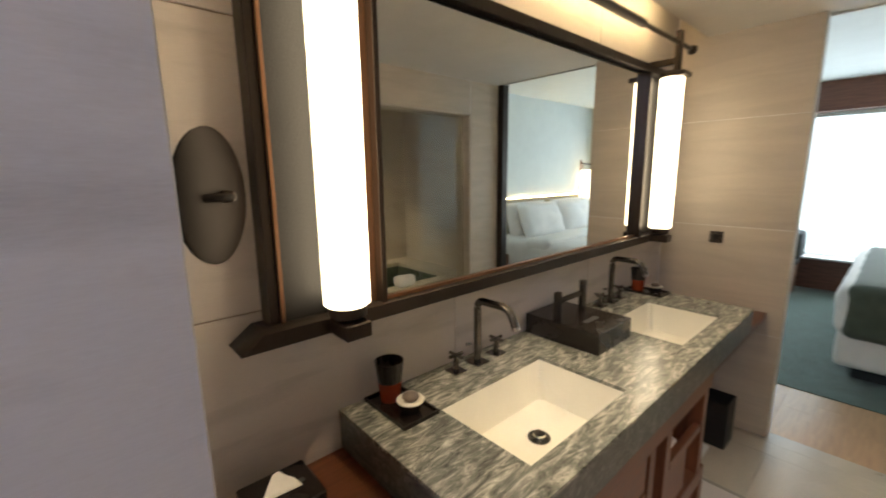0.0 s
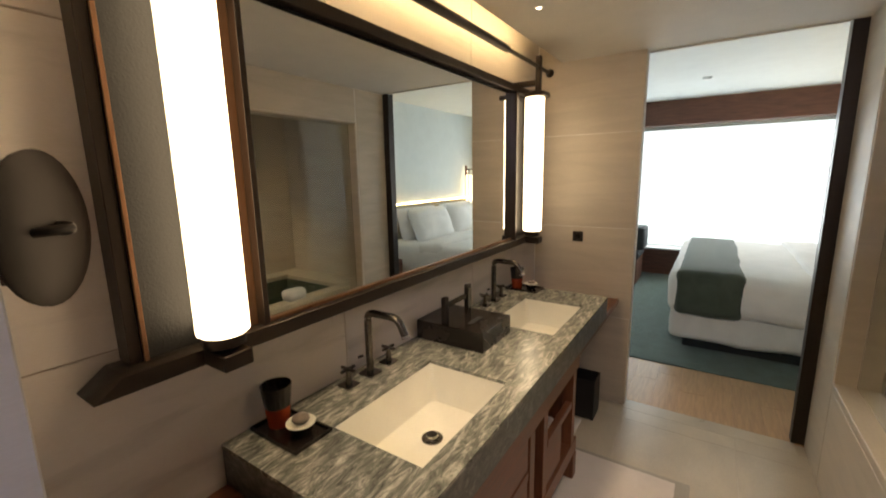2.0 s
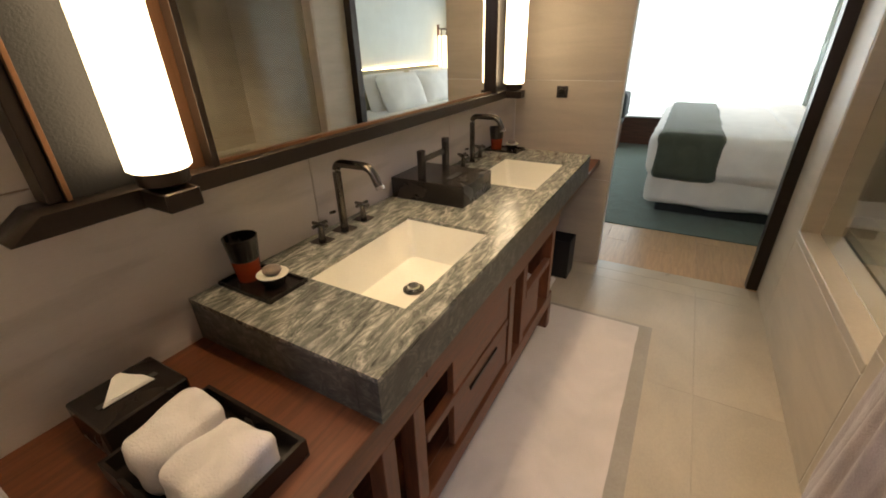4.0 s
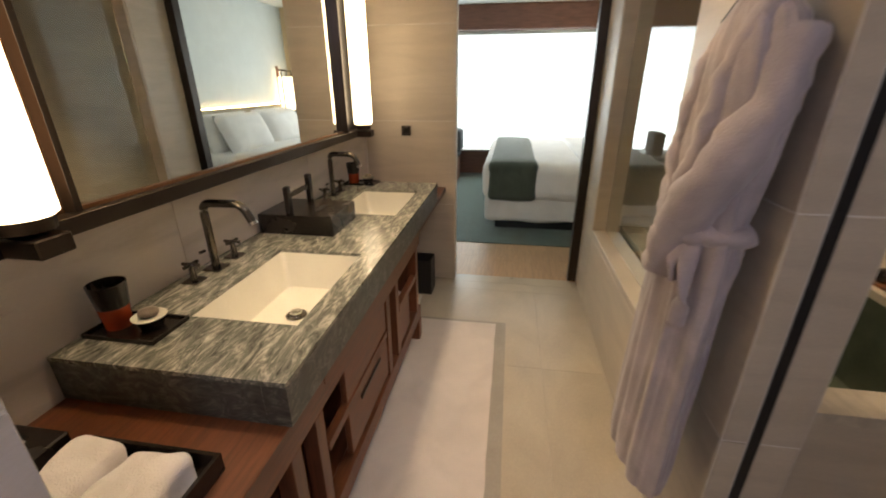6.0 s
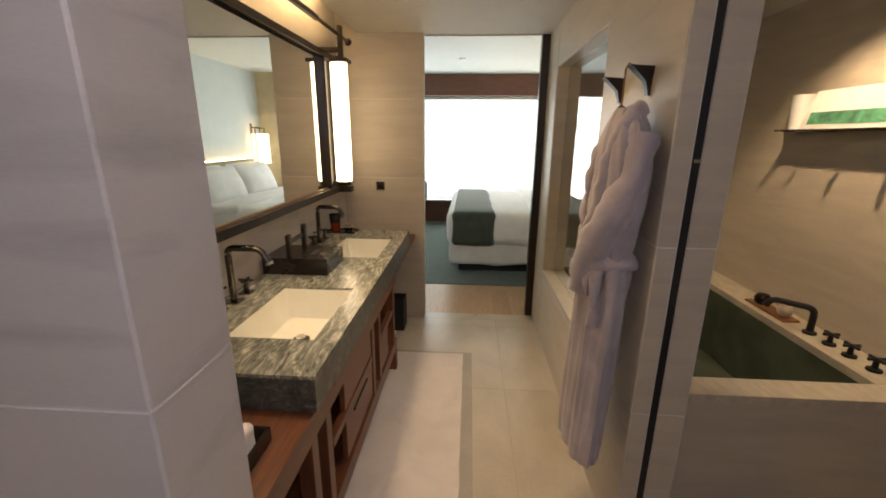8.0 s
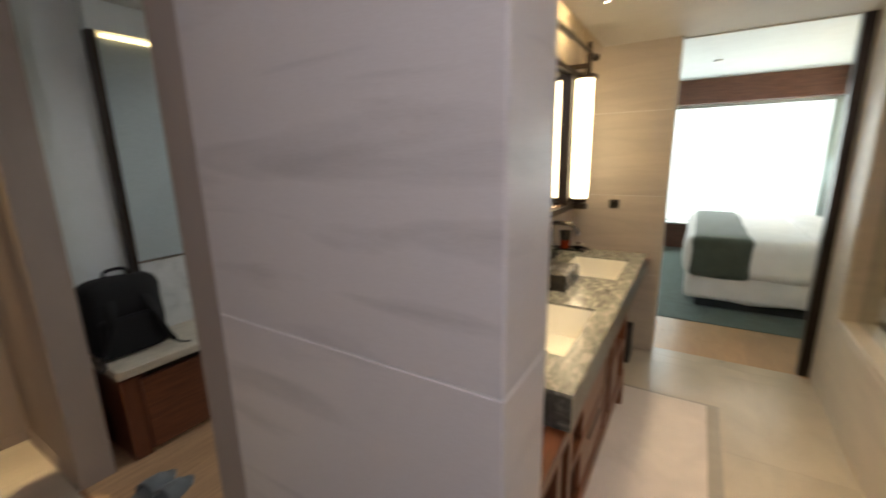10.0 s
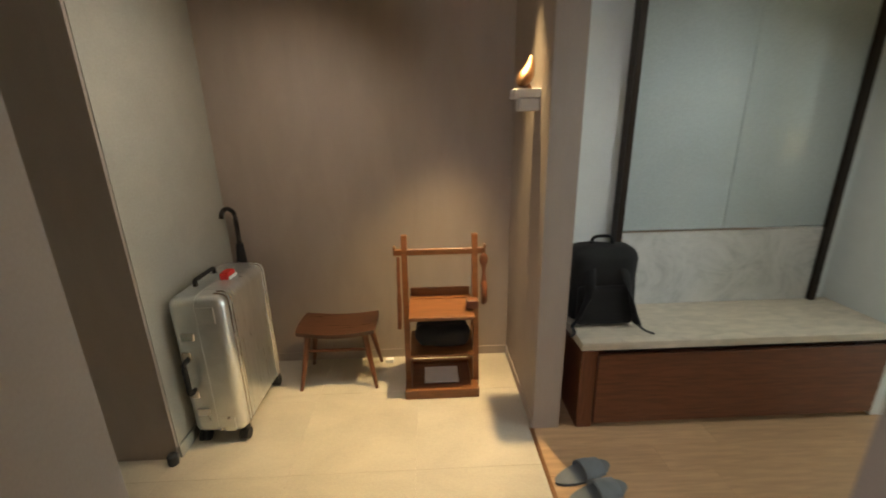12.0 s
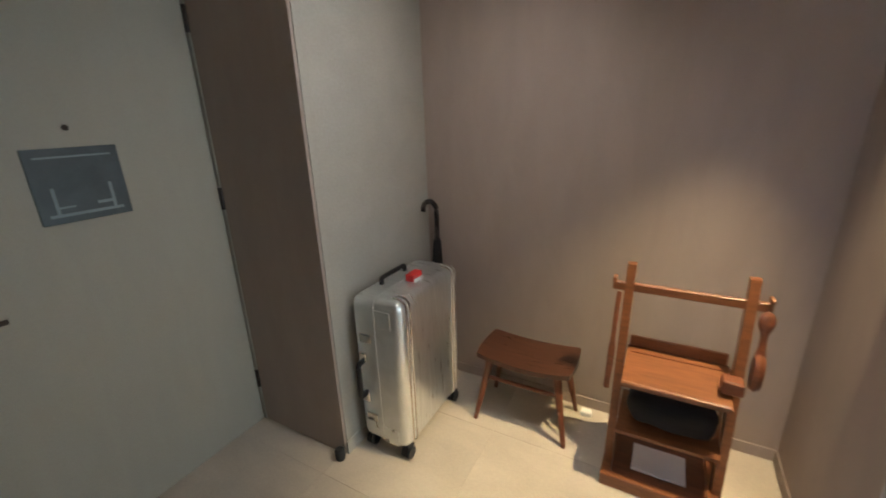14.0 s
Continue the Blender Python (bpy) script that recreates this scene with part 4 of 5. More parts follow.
def pillow(x, y, z, w, h, d, tilt, seed):
    nx, ny = 16, 12
    bm = bmesh.new()
    for s in (1, -1):
        vs = []
        for i in range(nx + 1):
            row = []
            for j in range(ny + 1):
                u, q = i / nx * 2 - 1, j / ny * 2 - 1
                k = max(0, (1 - u ** 4)) ** 0.5 * max(0, (1 - q ** 4)) ** 0.5
                pinch = 1 - 0.07 * (1 - abs(u)) * abs(q)
                row.append(bm.verts.new((u * w / 2 * pinch, s * d / 2 * k * (1 + 0.25 * noise.noise(Vector((u * 2, q * 2, seed)))), q * h / 2 * (1 - 0.08 * (1 - abs(q)) * abs(u)))))
            vs.append(row)
        for i in range(nx):
            for j in range(ny):
                bm.faces.new((vs[i][j], vs[i + 1][j], vs[i + 1][j + 1], vs[i][j + 1]))
    bmesh.ops.remove_doubles(bm, verts=bm.verts, dist=1e-4)
    bmesh.ops.transform(bm, matrix=pose(x, y, z, tilt, 0, 0), verts=bm.verts)
    return bm


for x, y, t in ((4.78, -1.38, 16), (5.82, -1.38, 16), (4.86, -1.22, 24), (5.80, -1.22, 24)):
    solid("pillow", pillow(x, y, 0.91, 0.90, 0.50, 0.20, t, x), LINEN, "plump white pillow leaning on the headboard", "pillow", "bed pillows", smooth=80)
for x in (3.64, 6.40):
    ns = thing("nightstand", (x + 0.22, -1.35, 0), "dark timber nightstand beside the bed", "nightstand", "nightstands")
    part("body", B(x, x + 0.44, -1.545, -1.15, 0.1, 0.55, 0.005), CEDAR, ns)
    part("plinth", B(x + 0.03, x + 0.41, -1.54, -1.18, 0, 0.0995), BLACKM, ns)
    part("drawer_front", B(x + 0.02, x + 0.42, -1.149, -1.135, 0.30, 0.53, 0.003), CEDAR, ns)
LX = 6.47
wl = thing("wall_lamp", (LX, -1.5, 1.0), "bronze framed wall lamp with a lit linen shade", "lamp")
part("backplate", B(LX - 0.03, LX + 0.03, -1.599, -1.585, 0.95, 1.74, 0.003), CEDAR, wl)
part("arm", tube(bend([(LX, -1.584, 1.68), (LX, -1.45, 1.68), (LX, -1.45, 1.64)], 0.02), 0.009), BRONZE, wl)
for a in (-0.155, 0.155):
    part("frame_bar", B(LX + a - 0.005, LX + a + 0.005, -1.458, -1.442, 1.02, 1.66, 0.002), BRONZE, wl, "slim dark frame bar")
part("frame_top", B(LX - 0.163, LX + 0.163, -1.458, -1.442, 1.6605, 1.675, 0.002), BRONZE, wl)
part("shade", lathe([(0.12, 0), (0.13, 0), (0.13, 0.48), (0.12, 0.48)], LX, -1.45, 1.10, 28, False), SHADE, wl, "glowing linen shade")
part("shade_rod", tube([(LX, -1.45, 1.17), (LX, -1.45, 1.639)], 0.006), BRONZE, wl)
db = thing("daybed", (6.7, 1.6, 0), "dark timber window seat with charcoal cushions", "daybed")
part("base", B(6.35, 6.94, 0.92, 3.15, 0, 0.36, 0.005), CEDAR, db)
part("seat_cushion", soft_box(6.35, 6.94, 0.90, 3.15, 0.361, 0.47, 0.03, 0.004, 4), DARKFAB, db, "charcoal seat cushion", 60)
solid("daybed_cushion", soft_box(6.5, 6.93, 0.86, 1.02, 0.472, 0.80, 0.05, 0.01, 4), DARKFAB, "square charcoal cushion on the window seat", "cushion", smooth=60)
sd = thing("smoke_detector", (5.6, 0.25, ZB), "small white round ceiling detector", "detector")
part("body", lathe([(0.04, -0.02), (0.045, -0.004), (0.045, -0.0005)], 5.6, 0.25, ZB), CARD, sd)


def downlight(x, y, z):
    d = thing("downlight", (x, y, z), "small round recessed ceiling downlight, some of them assumed", "downlight", "ceiling downlights")
    part("ring", lathe([(0.012, -0.001), (0.019, -0.001), (0.019, -0.004), (0.012, -0.004)], x, y, z, 20, False), CARD, d)
    part("lens", lathe([(0.003, -0.0015), (0.011, -0.0015), (0.011, -0.003), (0.003, -0.003)], x, y, z, 16), SPOTLIT, d, "glowing lens")


# The dressing, hall and foyer fixtures are added to go with the fill lamps.
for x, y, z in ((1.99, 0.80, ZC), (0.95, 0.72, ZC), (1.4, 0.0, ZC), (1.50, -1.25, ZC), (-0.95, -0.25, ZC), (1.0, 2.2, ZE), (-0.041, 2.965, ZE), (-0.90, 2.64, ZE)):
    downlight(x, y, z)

# ---- entry ----
door = thing("door_1", (-2.32, 2.1, 0), "grey-green flush hotel room door, closed", "door")
door["kind"] = "structure"
part("leaf", B(-2.36, -2.322, 1.60, 2.595, 0.006, 2.10, 0.002), DOORM, door)
for b in (B(-2.37, -2.312, 2.600, 2.6055, 0, 2.14), B(-2.37, -2.312, 1.56, 1.594, 0, 2.14), B(-2.37, -2.312, 1.56, 2.605, 2.105, 2.139)):
    part("frame", b, PLASTER_G, door)
for z in (0.26, 1.22, 1.95):
    part("hinge", tube([(-2.314, 2.5985, z - 0.05), (-2.314, 2.5985, z + 0.05)], 0.009), BRONZE, door, "dark metal hinge")
part("lever", tube(bend([(-2.321, 1.69, 0.985), (-2.275, 1.69, 0.985), (-2.275, 1.81, 0.985)], 0.015), 0.009), BRONZE, door, "dark lever handle")
part("peephole", tube([(-2.3215, 2.11, 1.55), (-2.316, 2.11, 1.55)], 0.010), BRONZE, door)
po = thing("evacuation_notice", (-2.32, 2.11, 1.24), "framed dark slate notice with pale plan on the door", "notice")
part("board", B(-2.3215, -2.315, 1.975, 2.24, 1.24, 1.487, 0.002), POSTER, po)
for y0, y1, z0, z1 in ((2.0, 2.215, 1.262, 1.272), (2.0, 2.215, 1.455, 1.461), (2.02, 2.03, 1.272, 1.36), (2.185, 2.195, 1.272, 1.36), (2.03, 2.075, 1.29, 1.296), (2.14, 2.185, 1.29, 1.30)):
    part("print_bar", B(-2.3145, -2.3135, y0, y1, z0, z1), POSTER_INK, po, "pale printed line")

# suitcase
sx0, sx1, sy0, sy1, sz0, sz1 = -1.71, -1.445, 2.70, 3.25, 0.06, 0.815
su = thing("suitcase", (-1.57, 2.98, 0), "large silver aluminium suitcase standing against the wall", "suitcase")
body = B(sx0, sx1, sy0, sy1, sz0, sz1)
bmesh.ops.bevel(body, geom=list(body.edges), offset=0.045, segments=5, affect="EDGES", profile=0.5)
part("shell", body, ALU, su, smooth=50)


def hoop(x, out=0.004, w=0.006):
    """A raised rib round the case at x."""
    r = 0.047
    pts = []
    for cy, cz, a in ((sy1 - r, sz1 - r, 0), (sy0 + r, sz1 - r, 90), (sy0 + r, sz0 + r, 180), (sy1 - r, sz0 + r, 270)):
        pts += [(cy + (r + out) * math.cos(radians(a + k * 15)), cz + (r + out) * math.sin(radians(a + k * 15))) for k in range(7)]
    inner = []
    for cy, cz, a in ((sy1 - r, sz1 - r, 0), (sy0 + r, sz1 - r, 90), (sy0 + r, sz0 + r, 180), (sy1 - r, sz0 + r, 270)):
        inner += [(cy + (r - 0.003) * math.cos(radians(a + k * 15)), cz + (r - 0.003) * math.sin(radians(a + k * 15))) for k in range(7)]
    bm = bmesh.new()
    n = len(pts)
    v4 = [[bm.verts.new((xx, p[0], p[1])) for p in ring] for xx, ring in ((x - w, pts), (x + w, pts), (x + w, inner), (x - w, inner))]
    for i in range(4):
        a, b = v4[i], v4[(i + 1) % 4]
        for k in range(n):
            bm.faces.new((a[k], a[(k + 1) % n], b[(k + 1) % n], b[k]))
    return bm


part("rim_seam", hoop(-1.585, 0.003, 0.007), ALU, su, "raised frame round the case halves")
for y in (sy0 + 0.052, sy0 + 0.080, sy1 - 0.080, sy1 - 0.052):
    rib = bend([(sx1 - 0.060, y, sz1 + 0.001), (sx1 + 0.001, y, sz1 + 0.001), (sx1 + 0.001, y, 0.062), (sx1 - 0.060, y, 0.062)], 0.045)
    part("rib", tube(rib, 0.0055, 8), CHROME, su, "bright pressed rib")
for z in (0.74, 0.13):
    part("corner_guard", B(-1.577, sx1 - 0.046, sy0 - 0.003, sy0 + 0.01, z - 0.055, z + 0.03, 0.003), ALU, su, "riveted corner guard")
for x, y in ((-1.675, 2.745), (-1.47, 2.745), (-1.675, 3.205), (-1.47, 3.205)):
    w = part("caster", B(x - 0.018, x + 0.018, y - 0.025, y + 0.025, 0.045, 0.085, 0.006), RUBBER, su)
    for dx in (-0.014, 0.014):
        part("wheel", tube([(x + dx - 0.009, y - 0.01, 0.03), (x + dx + 0.009, y - 0.01, 0.03)], 0.03, 16), RUBBER, w)
part("side_handle", tube(bend([(-1.655, 2.70, 0.50), (-1.655, 2.655, 0.50), (-1.655, 2.655, 0.33), (-1.655, 2.70, 0.33)], 0.02), 0.013), BLACKM, su, "black side handle")
for z in (0.52, 0.31):
    part("handle_mount", B(-1.675, -1.635, 2.685, 2.6995, z - 0.025, z + 0.025, 0.004), CHROME, su)
for z in (0.62, 0.20):
    part("latch", B(-1.665, -1.60, 2.688, 2.6995, z - 0.022, z + 0.022, 0.004), CHROME, su, "chrome latch")
part("top_handle", tube(bend([(-1.645, 2.86, 0.815), (-1.645, 2.86, 0.845), (-1.645, 3.05, 0.845), (-1.645, 3.05, 0.815)], 0.015), 0.011), BLACKM, su, "black top handle")
part("luggage_tag", B(-1.56, -1.515, 2.93, 3.01, 0.816, 0.852, 0.003), REDCARD, su, "red luggage tag")
part("tag_edge", B(-1.514, -1.508, 2.93, 3.01, 0.816, 0.832, 0.001), CARD, su)
um = thing("umbrella", (-1.66, 3.36, 0), "black umbrella with a crook handle leaning in the corner", "umbrella")
part("canopy", tube([(-1.64, 3.36, 0.04), (-1.645, 3.375, 0.30), (-1.65, 3.39, 0.70), (-1.652, 3.40, 0.88)], [0.012, 0.03, 0.033, 0.022], 12), FUR, um)
part("tip", tube([(-1.639, 3.358, 0.0), (-1.64, 3.36, 0.0395)], 0.006), CHROME, um)
part("crook", tube(dense([(-1.652, 3.40, 0.881), (-1.653, 3.405, 1.03), (-1.658, 3.40, 1.075), (-1.682, 3.385, 1.10), (-1.708, 3.37, 1.085), (-1.716, 3.365, 1.045)], 5), 0.014, 10), BLACK, um, "dark polished crook handle")
ds = thing("door_stop", (-1.76, 2.58, 0), "short black rubber door stop on the floor", "door stop")
part("body", lathe([(0.022, 0), (0.024, 0.01), (0.024, 0.05), (0.016, 0.06)], -1.755, 2.575, 0, 16), RUBBER, ds)

# stool
st = thing("stool", (-1.06, 3.25, 0), "small dark walnut stool with a dished seat and splayed legs", "stool")
nx, ny = 14, 10
bm = bmesh.new()
lo = []
for s, base in ((1, 0.368), (-1, 0.343)):
    rows_ = []
    for i in range(nx + 1):
        row = []
        for j in range(ny + 1):
            u, w = i / nx * 2 - 1, j / ny * 2 - 1
            bulge = 1 - 0.06 * u * u
            row.append(bm.verts.new((-1.06 + u * 0.245 * (1 - 0.05 * w * w), 3.275 + w * 0.145 * bulge, base + 0.022 * u * u)))
        rows_.append(row)
    lo.append(rows_)
    for i in range(nx):
        for j in range(ny):
            bm.faces.new((rows_[i][j], rows_[i + 1][j], rows_[i + 1][j + 1], rows_[i][j + 1]))
edge = [(i, 0) for i in range(nx)] + [(nx, j) for j in range(ny)] + [(i, ny) for i in range(nx, 0, -1)] + [(0, j) for j in range(ny, 0, -1)]
for (a, b), (c, d) in zip(edge, edge[1:] + edge[:1]):
    bm.faces.new((lo[0][a][b], lo[0][c][d], lo[1][c][d], lo[1][a][b]))
part("seat", bm, WOODD, st, "dished walnut seat", 40)
for dx in (-1, 1):
    for dy in (-1, 1):
        part("leg", tube([(-1.06 + dx * 0.232, 3.265 + dy * 0.148, 0), (-1.06 + dx * 0.185, 3.265 + dy * 0.105, 0.26), (-1.06 + dx * 0.17, 3.265 + dy * 0.09, 0.352)], [0.011, 0.019, 0.021], 10), WOODV, st)
for dy in (-1, 1):
    part("stretcher", tube([(-1.25, 3.265 + dy * 0.108, 0.252), (-0.87, 3.265 + dy * 0.108, 0.252)], 0.010, 8), WOOD, st)
solid("power_adapter", B(-0.80, -0.745, 3.38, 3.42, 0.0, 0.03, 0.005), CARD, "small white plug adapter on the floor", "adapter")

# valet rack
rk = thing("valet_rack", (-0.42, 3.15, 0), "teak valet rack with tilted tray, shelves and cross bar", "valet stand")
for x in (-0.625, -0.215):
    post = rings(bmesh.new(), [[(x - 0.017, y - w, z), (x + 0.017, y - w, z), (x + 0.017, y + w, z), (x - 0.017, y + w, z)] for y, z, w in ((3.10, 0.0, 0.022), (3.13, 0.30, 0.026), (3.17, 0.60, 0.024), (3.215, 0.95, 0.018))])
    part("upright", post, TEAK, rk)
    part("back_leg", rings(bmesh.new(), [[(x - 0.014, y - 0.016, z), (x + 0.014, y - 0.016, z), (x + 0.014, y + 0.016, z), (x - 0.014, y + 0.016, z)] for y, z in ((3.38, 0.0), (3.22, 0.55))]), TEAK, rk)
part("cross_bar", B(-0.69, -0.15, 3.186, 3.206, 0.835, 0.872, 0.004), TEAK, rk)
for x in (-0.69, -0.165):
    part("peg", B(x, x + 0.015, 3.175, 3.2155, 0.872, 0.892, 0.003), TEAK, rk)


def shelf_part(name, y0, y1, z0, z1, t, material, label=""):
    """A board sloping up from front to back."""
    bm = rings(bmesh.new(), [[(x, y0, z0), (x, y1, z1), (x, y1, z1 + t), (x, y0, z0 + t)] for x in (-0.606, -0.234)])
    return part(name, bm, material, rk, label)


tray_ = shelf_part("tray", 3.00, 3.24, 0.505, 0.545, 0.014, TEAK, "orange teak tray")
part("tray_back", B(-0.60, -0.24, 3.241, 3.253, 0.535, 0.61, 0.004), TEAK, tray_)
part("tray_lip", tube([(-0.60, 3.004, 0.522), (-0.24, 3.004, 0.522)], 0.008, 8), TEAK, tray_)
part("tray_line", B(-0.59, -0.25, 3.20, 3.206, 0.549, 0.556), WOOD, tray_)
shelf_part("shelf", 3.03, 3.30, 0.255, 0.275, 0.014, TEAK)
part("base_front", B(-0.645, -0.205, 2.985, 3.02, 0.0, 0.062, 0.004), TEAK, rk)
part("base_back", B(-0.606, -0.234, 3.30, 3.33, 0.02, 0.06, 0.003), TEAK, rk)
for x in (-0.645, -0.245):
    part("base_side", B(x, x + 0.04, 3.0205, 3.40, 0.0, 0.055, 0.004), TEAK, rk)
part("base_board", B(-0.604, -0.246, 3.0205, 3.2995, 0.03, 0.042), WOOD, rk)
solid("shoe_card", B(-0.53, -0.32, 3.08, 3.24, 0.0425, 0.055, 0.002), CARD, "white folded card on the rack base", "card")
bag = soft_box(-0.57, -0.26, 3.05, 3.28, 0.29, 0.42, 0.05, 0.022, 6, 11, 11)
solid("shoe_bag", bag, FUR, "black cloth shoe bag slumped on the rack shelf", "bag", smooth=70)
br = thing("clothes_brush", (-0.16, 3.15, 0.6), "oval wooden clothes brush hanging from the rack", "brush")
hd = lathe([(0.004, -0.018), (0.036, -0.016), (0.042, 0), (0.036, 0.016), (0.004, 0.018)], 0, 0, 0, 20)
bmesh.ops.transform(hd, matrix=pose(-0.162, 3.16, 0.60, 0, 90, 0) @ Matrix.Diagonal((1.9, 1, 1, 1)), verts=hd.verts)
part("head", hd, WOOD, br)
part("handle", tube(dense([(-0.162, 3.185, 0.84), (-0.162, 3.18, 0.80), (-0.162, 3.175, 0.75), (-0.162, 3.165, 0.67)], 4), [0.008, 0.016, 0.022, 0.025, 0.026, 0.025, 0.022, 0.016, 0.012, 0.011, 0.012, 0.014, 0.018], 10, flat=0.6), WOOD, br)
sb = thing("brush_block", (-0.24, 3.08, 0.56), "small dark brush block on the tray edge", "brush")
part("head", B(-0.275, -0.205, 3.05, 3.11, 0.545, 0.60, 0.006), WOOD, sb)
shn = thing("shoehorn", (-0.66, 3.15, 0.5), "long dark shoehorn hanging from the rack", "shoehorn")
part("blade", tube(dense([(-0.66, 3.185, 0.83), (-0.662, 3.15, 0.70), (-0.664, 3.13, 0.52), (-0.668, 3.12, 0.40)], 5), [0.010] * 8 + [0.014] * 8, 10, flat=0.5), WOOD, shn)

# bird on its bracket
BY = 2.92
bk = thing("bird_bracket", (0.02, BY, 1.66), "small stepped plaster wall bracket", "bracket")
part("ledge", B(-0.075, 0.044, BY - 0.055, BY + 0.055, 1.67, 1.71, 0.003), CEIL, bk)
part("corbel", B(-0.05, 0.044, BY - 0.035, BY + 0.035, 1.615, 1.6695, 0.003), CEIL, bk)
bird = tube(dense([(-0.055, BY - 0.04, 1.725), (-0.035, BY - 0.025, 1.745), (-0.01, BY, 1.775), (0.005, BY + 0.015, 1.81), (0.012, BY + 0.02, 1.855)], 5), [0.004, 0.012, 0.02, 0.025, 0.027, 0.03, 0.032, 0.034, 0.034, 0.033, 0.033, 0.03, 0.028, 0.026, 0.024, 0.022, 0.02, 0.016, 0.012, 0.008, 0.003], 14)
bm2 = lathe([(0.02, 0), (0.015, 0.02)], -0.005, BY, 1.71, 12)
me = bpy.data.meshes.new("tmp")
bm2.to_mesh(me)
bm2.free()
bird.from_mesh(me)
bpy.data.meshes.remove(me)
solid("bird_statue", bird, BRONZE_L, "small bronze bird figure with raised tail on the bracket", "statue", smooth=60)

# bench alcove
be = thing("bench", (1.1, 2.9, 0), "walnut luggage bench with a stone top", "bench")
part("body", B(0.36, 1.89, 2.86, 3.12, 0.0, 0.40, 0.003), WOOD, be)
part("front_panel", B(0.36, 1.89, 2.69, 2.71, 0.03, 0.44, 0.003), WOOD, be)
part("end_panel", B(0.275, 0.359, 2.70, 3.12, 0.0, 0.46, 0.004), WOODV, be)
part("shadow_rail", B(0.40, 1.89, 2.72, 2.80, 0.44, 0.483), BRONZE, be)
part("top", B(0.255, 1.895, 2.665, 3.10, 0.484, 0.525, 0.003), TRAV, be, "cream travertine top")
part("top_cap", B(0.25, 0.56, 2.642, 2.85, 0.5255, 0.54, 0.002), TRAV, be, "raised travertine end slab")
structure("panel_marble", B(0.59, 1.76, 3.085, 3.129, 0.527, 0.965), WHITEM, "pale cloudy marble splashback above the bench", "panel")
structure("panel_trim", B(0.59, 1.76, 3.078, 3.10, 0.966, 0.976), CHROME, "thin metal trim", "trim")
for i, (x0, x1) in enumerate(((0.59, 1.173), (1.176, 1.76))):
    structure("panel_glass_%d" % (i + 1), B(x0, x1, 3.092, 3.129, 0.977, 2.20), GLASSP, "blue-grey glass panel above the bench", "panel")
structure("panel_light", B(0.62, 1.74, 3.082, 3.091, 2.205, 2.222), STRIP, "warm light strip over the glass panels", "light strip")
structure("panel_head", B(0.55, 1.80, 3.06, 3.129, 2.23, ZE), WHITEP, "pale head above the glass panels", "trim")
for x in (0.555, 1.762):
    structure("trim_post_%d" % (1 if x < 1 else 2), B(x, x + 0.033, 3.06, 3.129, 0.526, 2.229), BRONZE, "dark bronze upright beside the panels", "trim")

# backpack
bp_ = thing("backpack", (0.42, 2.95, 0.5), "black fabric backpack standing on the bench", "backpack")
part("body", soft_box(0.235, 0.60, 2.83, 3.03, 0.541, 0.955, 0.07, 0.012, 6, 21, 7), BAG, bp_, smooth=70)
part("front_pocket", soft_box(0.27, 0.565, 2.795, 2.845, 0.55, 0.76, 0.022, 0.006, 5, 22, 9), BAG, bp_, smooth=70)
part("grab_loop", tube(dense([(0.36, 2.93, 0.945), (0.38, 2.93, 0.99), (0.46, 2.93, 0.99), (0.48, 2.93, 0.945)], 5), 0.009, 8), BAG, bp_)
for x, s in ((0.34, -1), (0.50, 1)):
    part("strap", tube(dense([(x, 2.85, 0.87), (x + s * 0.02, 2.79, 0.76), (x + s * 0.06, 2.785, 0.62), (x + s * 0.09, 2.80, 0.553)], 6), 0.026, 10, flat=0.35), BAG, bp_)
    part("strap_tail", tube(dense([(x + s * 0.09, 2.80, 0.553), (x + s * 0.10, 2.74, 0.547), (x + s * 0.13, 2.70, 0.547)], 5), 0.009, 8, flat=0.5), RUBBER, bp_)


# slippers
def slipper(x, y, turn):
    s = thing("slipper", (x, y, 0), "grey felt hotel slipper with an open toe", "slipper", "slippers")
    sole = []
    for z, k in ((0.0015, 1.0), (0.016, 1.03)):
        sole.append([Vector((k * (0.050 + 0.008 * math.cos(a)) * math.sin(a), k * 0.145 * math.cos(a), z)) for a in [2 * math.pi * i / 28 for i in range(28)]])
    bm = rings(bmesh.new(), sole)
    bmesh.ops.transform(bm, matrix=pose(x, y, 0, 0, 0, turn), verts=bm.verts)
    part("sole", bm, SLIP, s, "grey sole", 50)
    arcs = []
    for yy, h in ((-0.015, 0.062), (0.02, 0.06), (0.06, 0.05), (0.095, 0.038)):
        w = 0.056 if yy < 0.05 else 0.050
        up = [Vector((w * math.cos(math.pi * i / 14), yy, 0.010 + h * math.sin(math.pi * i / 14))) for i in range(15)]
        dn = [Vector(((w - 0.007) * math.cos(math.pi * i / 14), yy, 0.010 + (h - 0.008) * math.sin(math.pi * i / 14))) for i in range(14, -1, -1)]
        arcs.append(up + dn)
    bm = rings(bmesh.new(), arcs)
    bmesh.ops.transform(bm, matrix=pose(x, y, 0, 0, 0, turn), verts=bm.verts)
    part("strap", bm, SLIP, s, "padded grey strap", 60)


slipper(0.200, 2.400, -72)
slipper(0.225, 2.285, -74)

# ---- slabs, tiles and planks ----
clad(wall_block, "x", 0.0, -1, 0.50, 1.162, 0, ZE, (), (1.228,), STONE_GREY)
clad(wall_block, "y", 0.50, -1, 0.0, 0.180, 0, ZE, (), (1.228,), STONE_GREY)
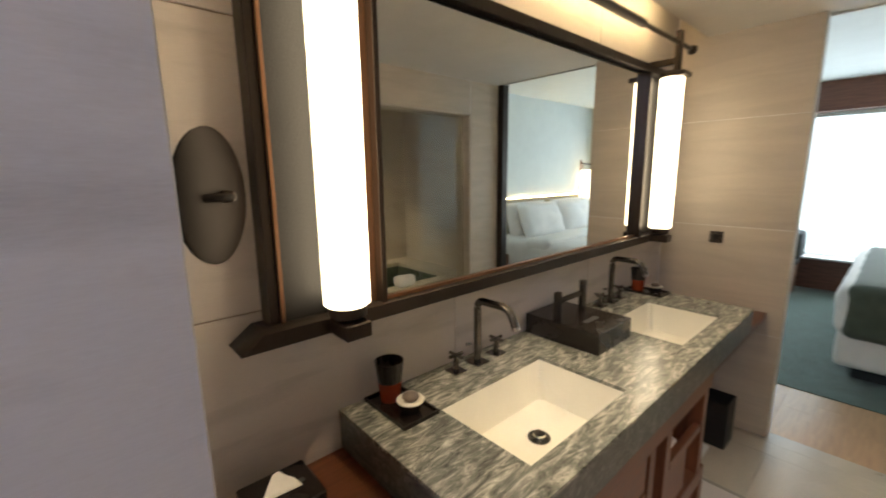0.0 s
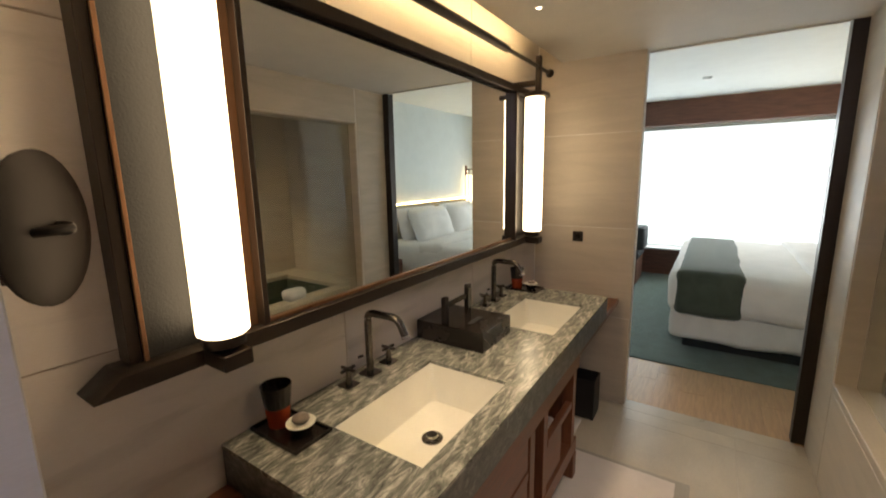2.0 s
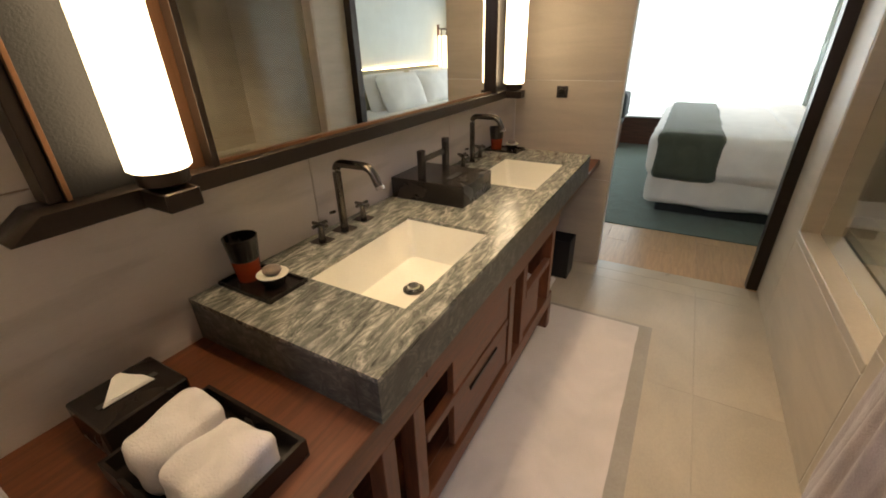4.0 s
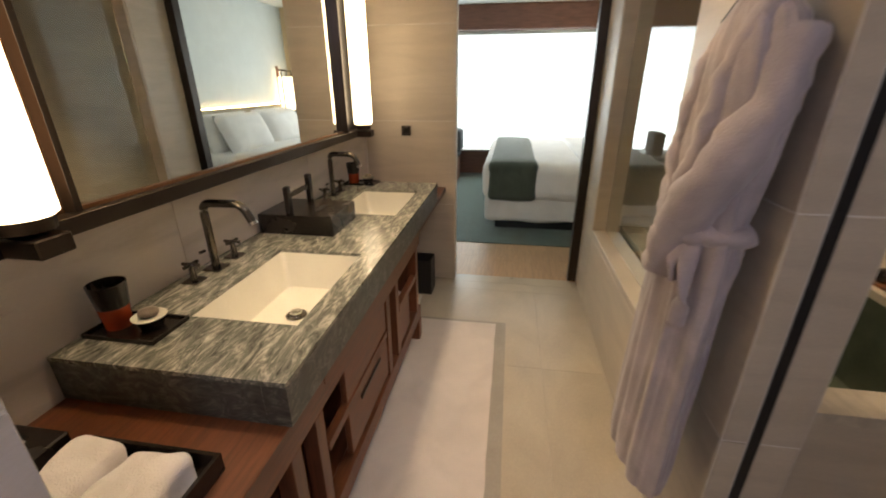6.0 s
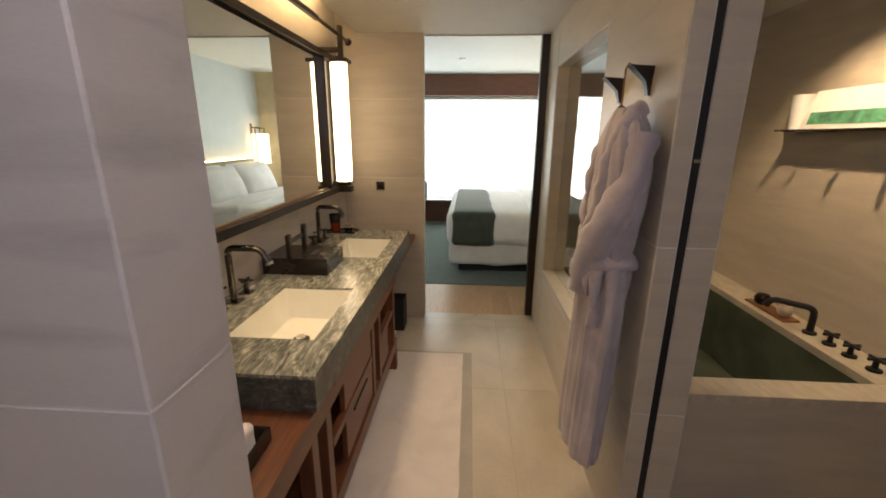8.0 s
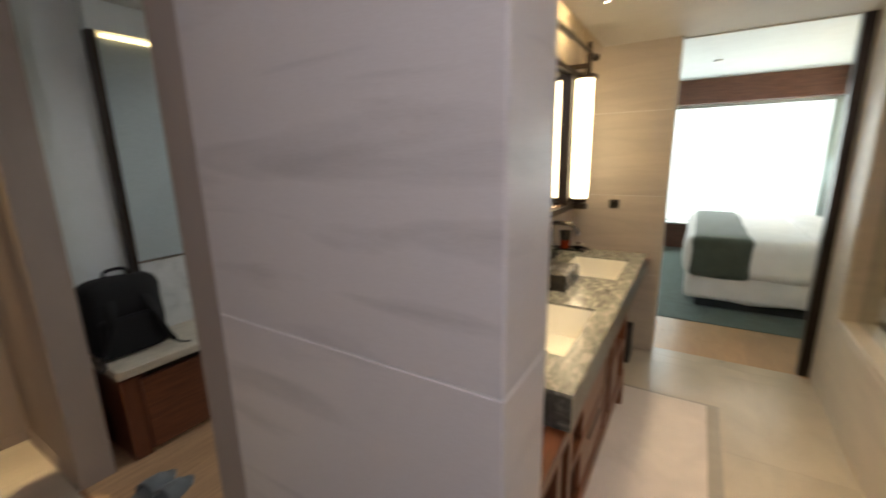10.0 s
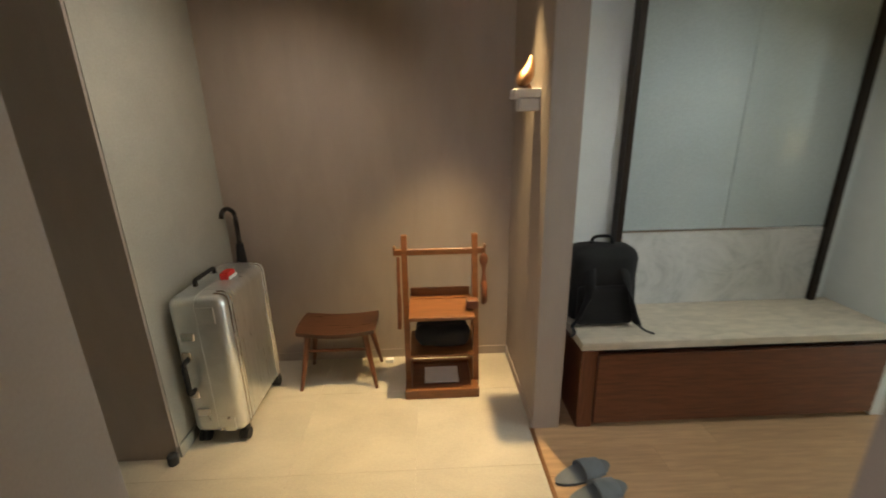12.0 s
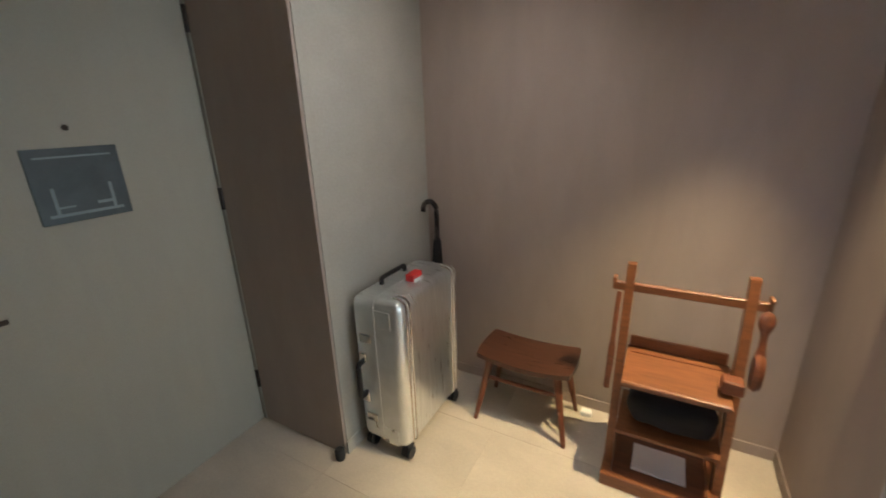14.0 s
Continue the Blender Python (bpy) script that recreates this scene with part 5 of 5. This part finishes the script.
clad(wall_block, "x", 0.180, 1, 0.513, 1.159, 0, ZE, (), (1.228, 1.9), STONE_GREY)
clad(wall_vanity, "y", 1.16, -1, 0.181, 2.96, 0, 2.5, (1.09, 2.03), (1.228, 1.9), STONE_GREY)
clad(wall_pier, "x", 2.965, -1, 0.488, 1.158, 0, 2.5, (), (0.62, 1.228, 1.84), STONE)
clad(wall_pier, "y", 0.488, -1, 2.979, 2.999, 0, ZC, (), (), STONE)
clad(wall_niche, "y", YN, 1, 0.872, 1.598, 0, ZC, (), (0.62, 1.228), STONE)
clad(wall_niche, "y", YN, 1, XN + 0.002, 3.05, 0, ZC, (), (), STONE)
clad(wall_niche, "y", YN, 1, 1.602, XN - 0.002, 0, 0.52, (), (), STONE)
clad(wall_niche, "y", YN, 1, 1.602, XN - 0.002, 2.04, ZC, (), (), STONE)
clad(wall_niche, "x", 0.87, -1, -0.539, YN - 0.001, 0, ZC, (), (0.62, 1.228), STONE)
clad(wall_niche, "x", 0.87, -1, -0.66, -0.564, 0, ZC, (), (0.62, 1.228), STONE)


def tiles(parent, x0, x1, y0, y1, sx, sy, material, ox=0.0, oy=0.0, skip=None):
    nx0, ny0 = math.floor((x0 - ox) / sx), math.floor((y0 - oy) / sy)
    i = nx0
    while ox + i * sx < x1:
        j = ny0
        while oy + j * sy < y1:
            a, b = max(x0, ox + i * sx), min(x1, ox + (i + 1) * sx)
            c, d = max(y0, oy + j * sy), min(y1, oy + (j + 1) * sy)
            if b - a > 0.02 and d - c > 0.02:
                piece("tile", a + 0.0004, b - 0.0004, c + 0.0004, d - 0.0004, -0.0078, 0.0, material, parent, 0.0004)
            j += 1
        i += 1


tiles(floor, -1.75, 2.93, -1.75, 1.16, 0.90, 0.60, FLOOR, 0.1, -0.14)
tiles(floor, -2.33, 0.03, 1.16, 3.47, 0.60, 0.60, FLOOR, 0.03, 1.27)


def planks(parent, x0, x1, y0, y1, width, length, along_x=True):
    k, p = 0, y0
    while p < y1 - 0.01:
        q = min(p + width, y1)
        a = x0
        first = length * (0.35 + 0.5 * ((k * 0.618) % 1))
        while a < x1 - 0.01:
            b = min(a + first, x1)
            first = length
            piece("plank", a + 0.0006, b - 0.0006, p + 0.0006, q - 0.0006, -0.0078, 0.0005, OAK, parent, 0.0005)
            a = b
        p, k = q, k + 1


planks(floor, 0.05, 2.93, 1.275, 3.12, 0.16, 1.1)
floor_hall = structure("floor_hall", B(3.05, 3.80, -1.59, 3.19, -0.02, -0.008), OAK, "oak plank floor at the bedroom threshold", "floor")
planks(floor_hall, 3.05, 3.80, -1.58, 3.18, 0.16, 0.75)
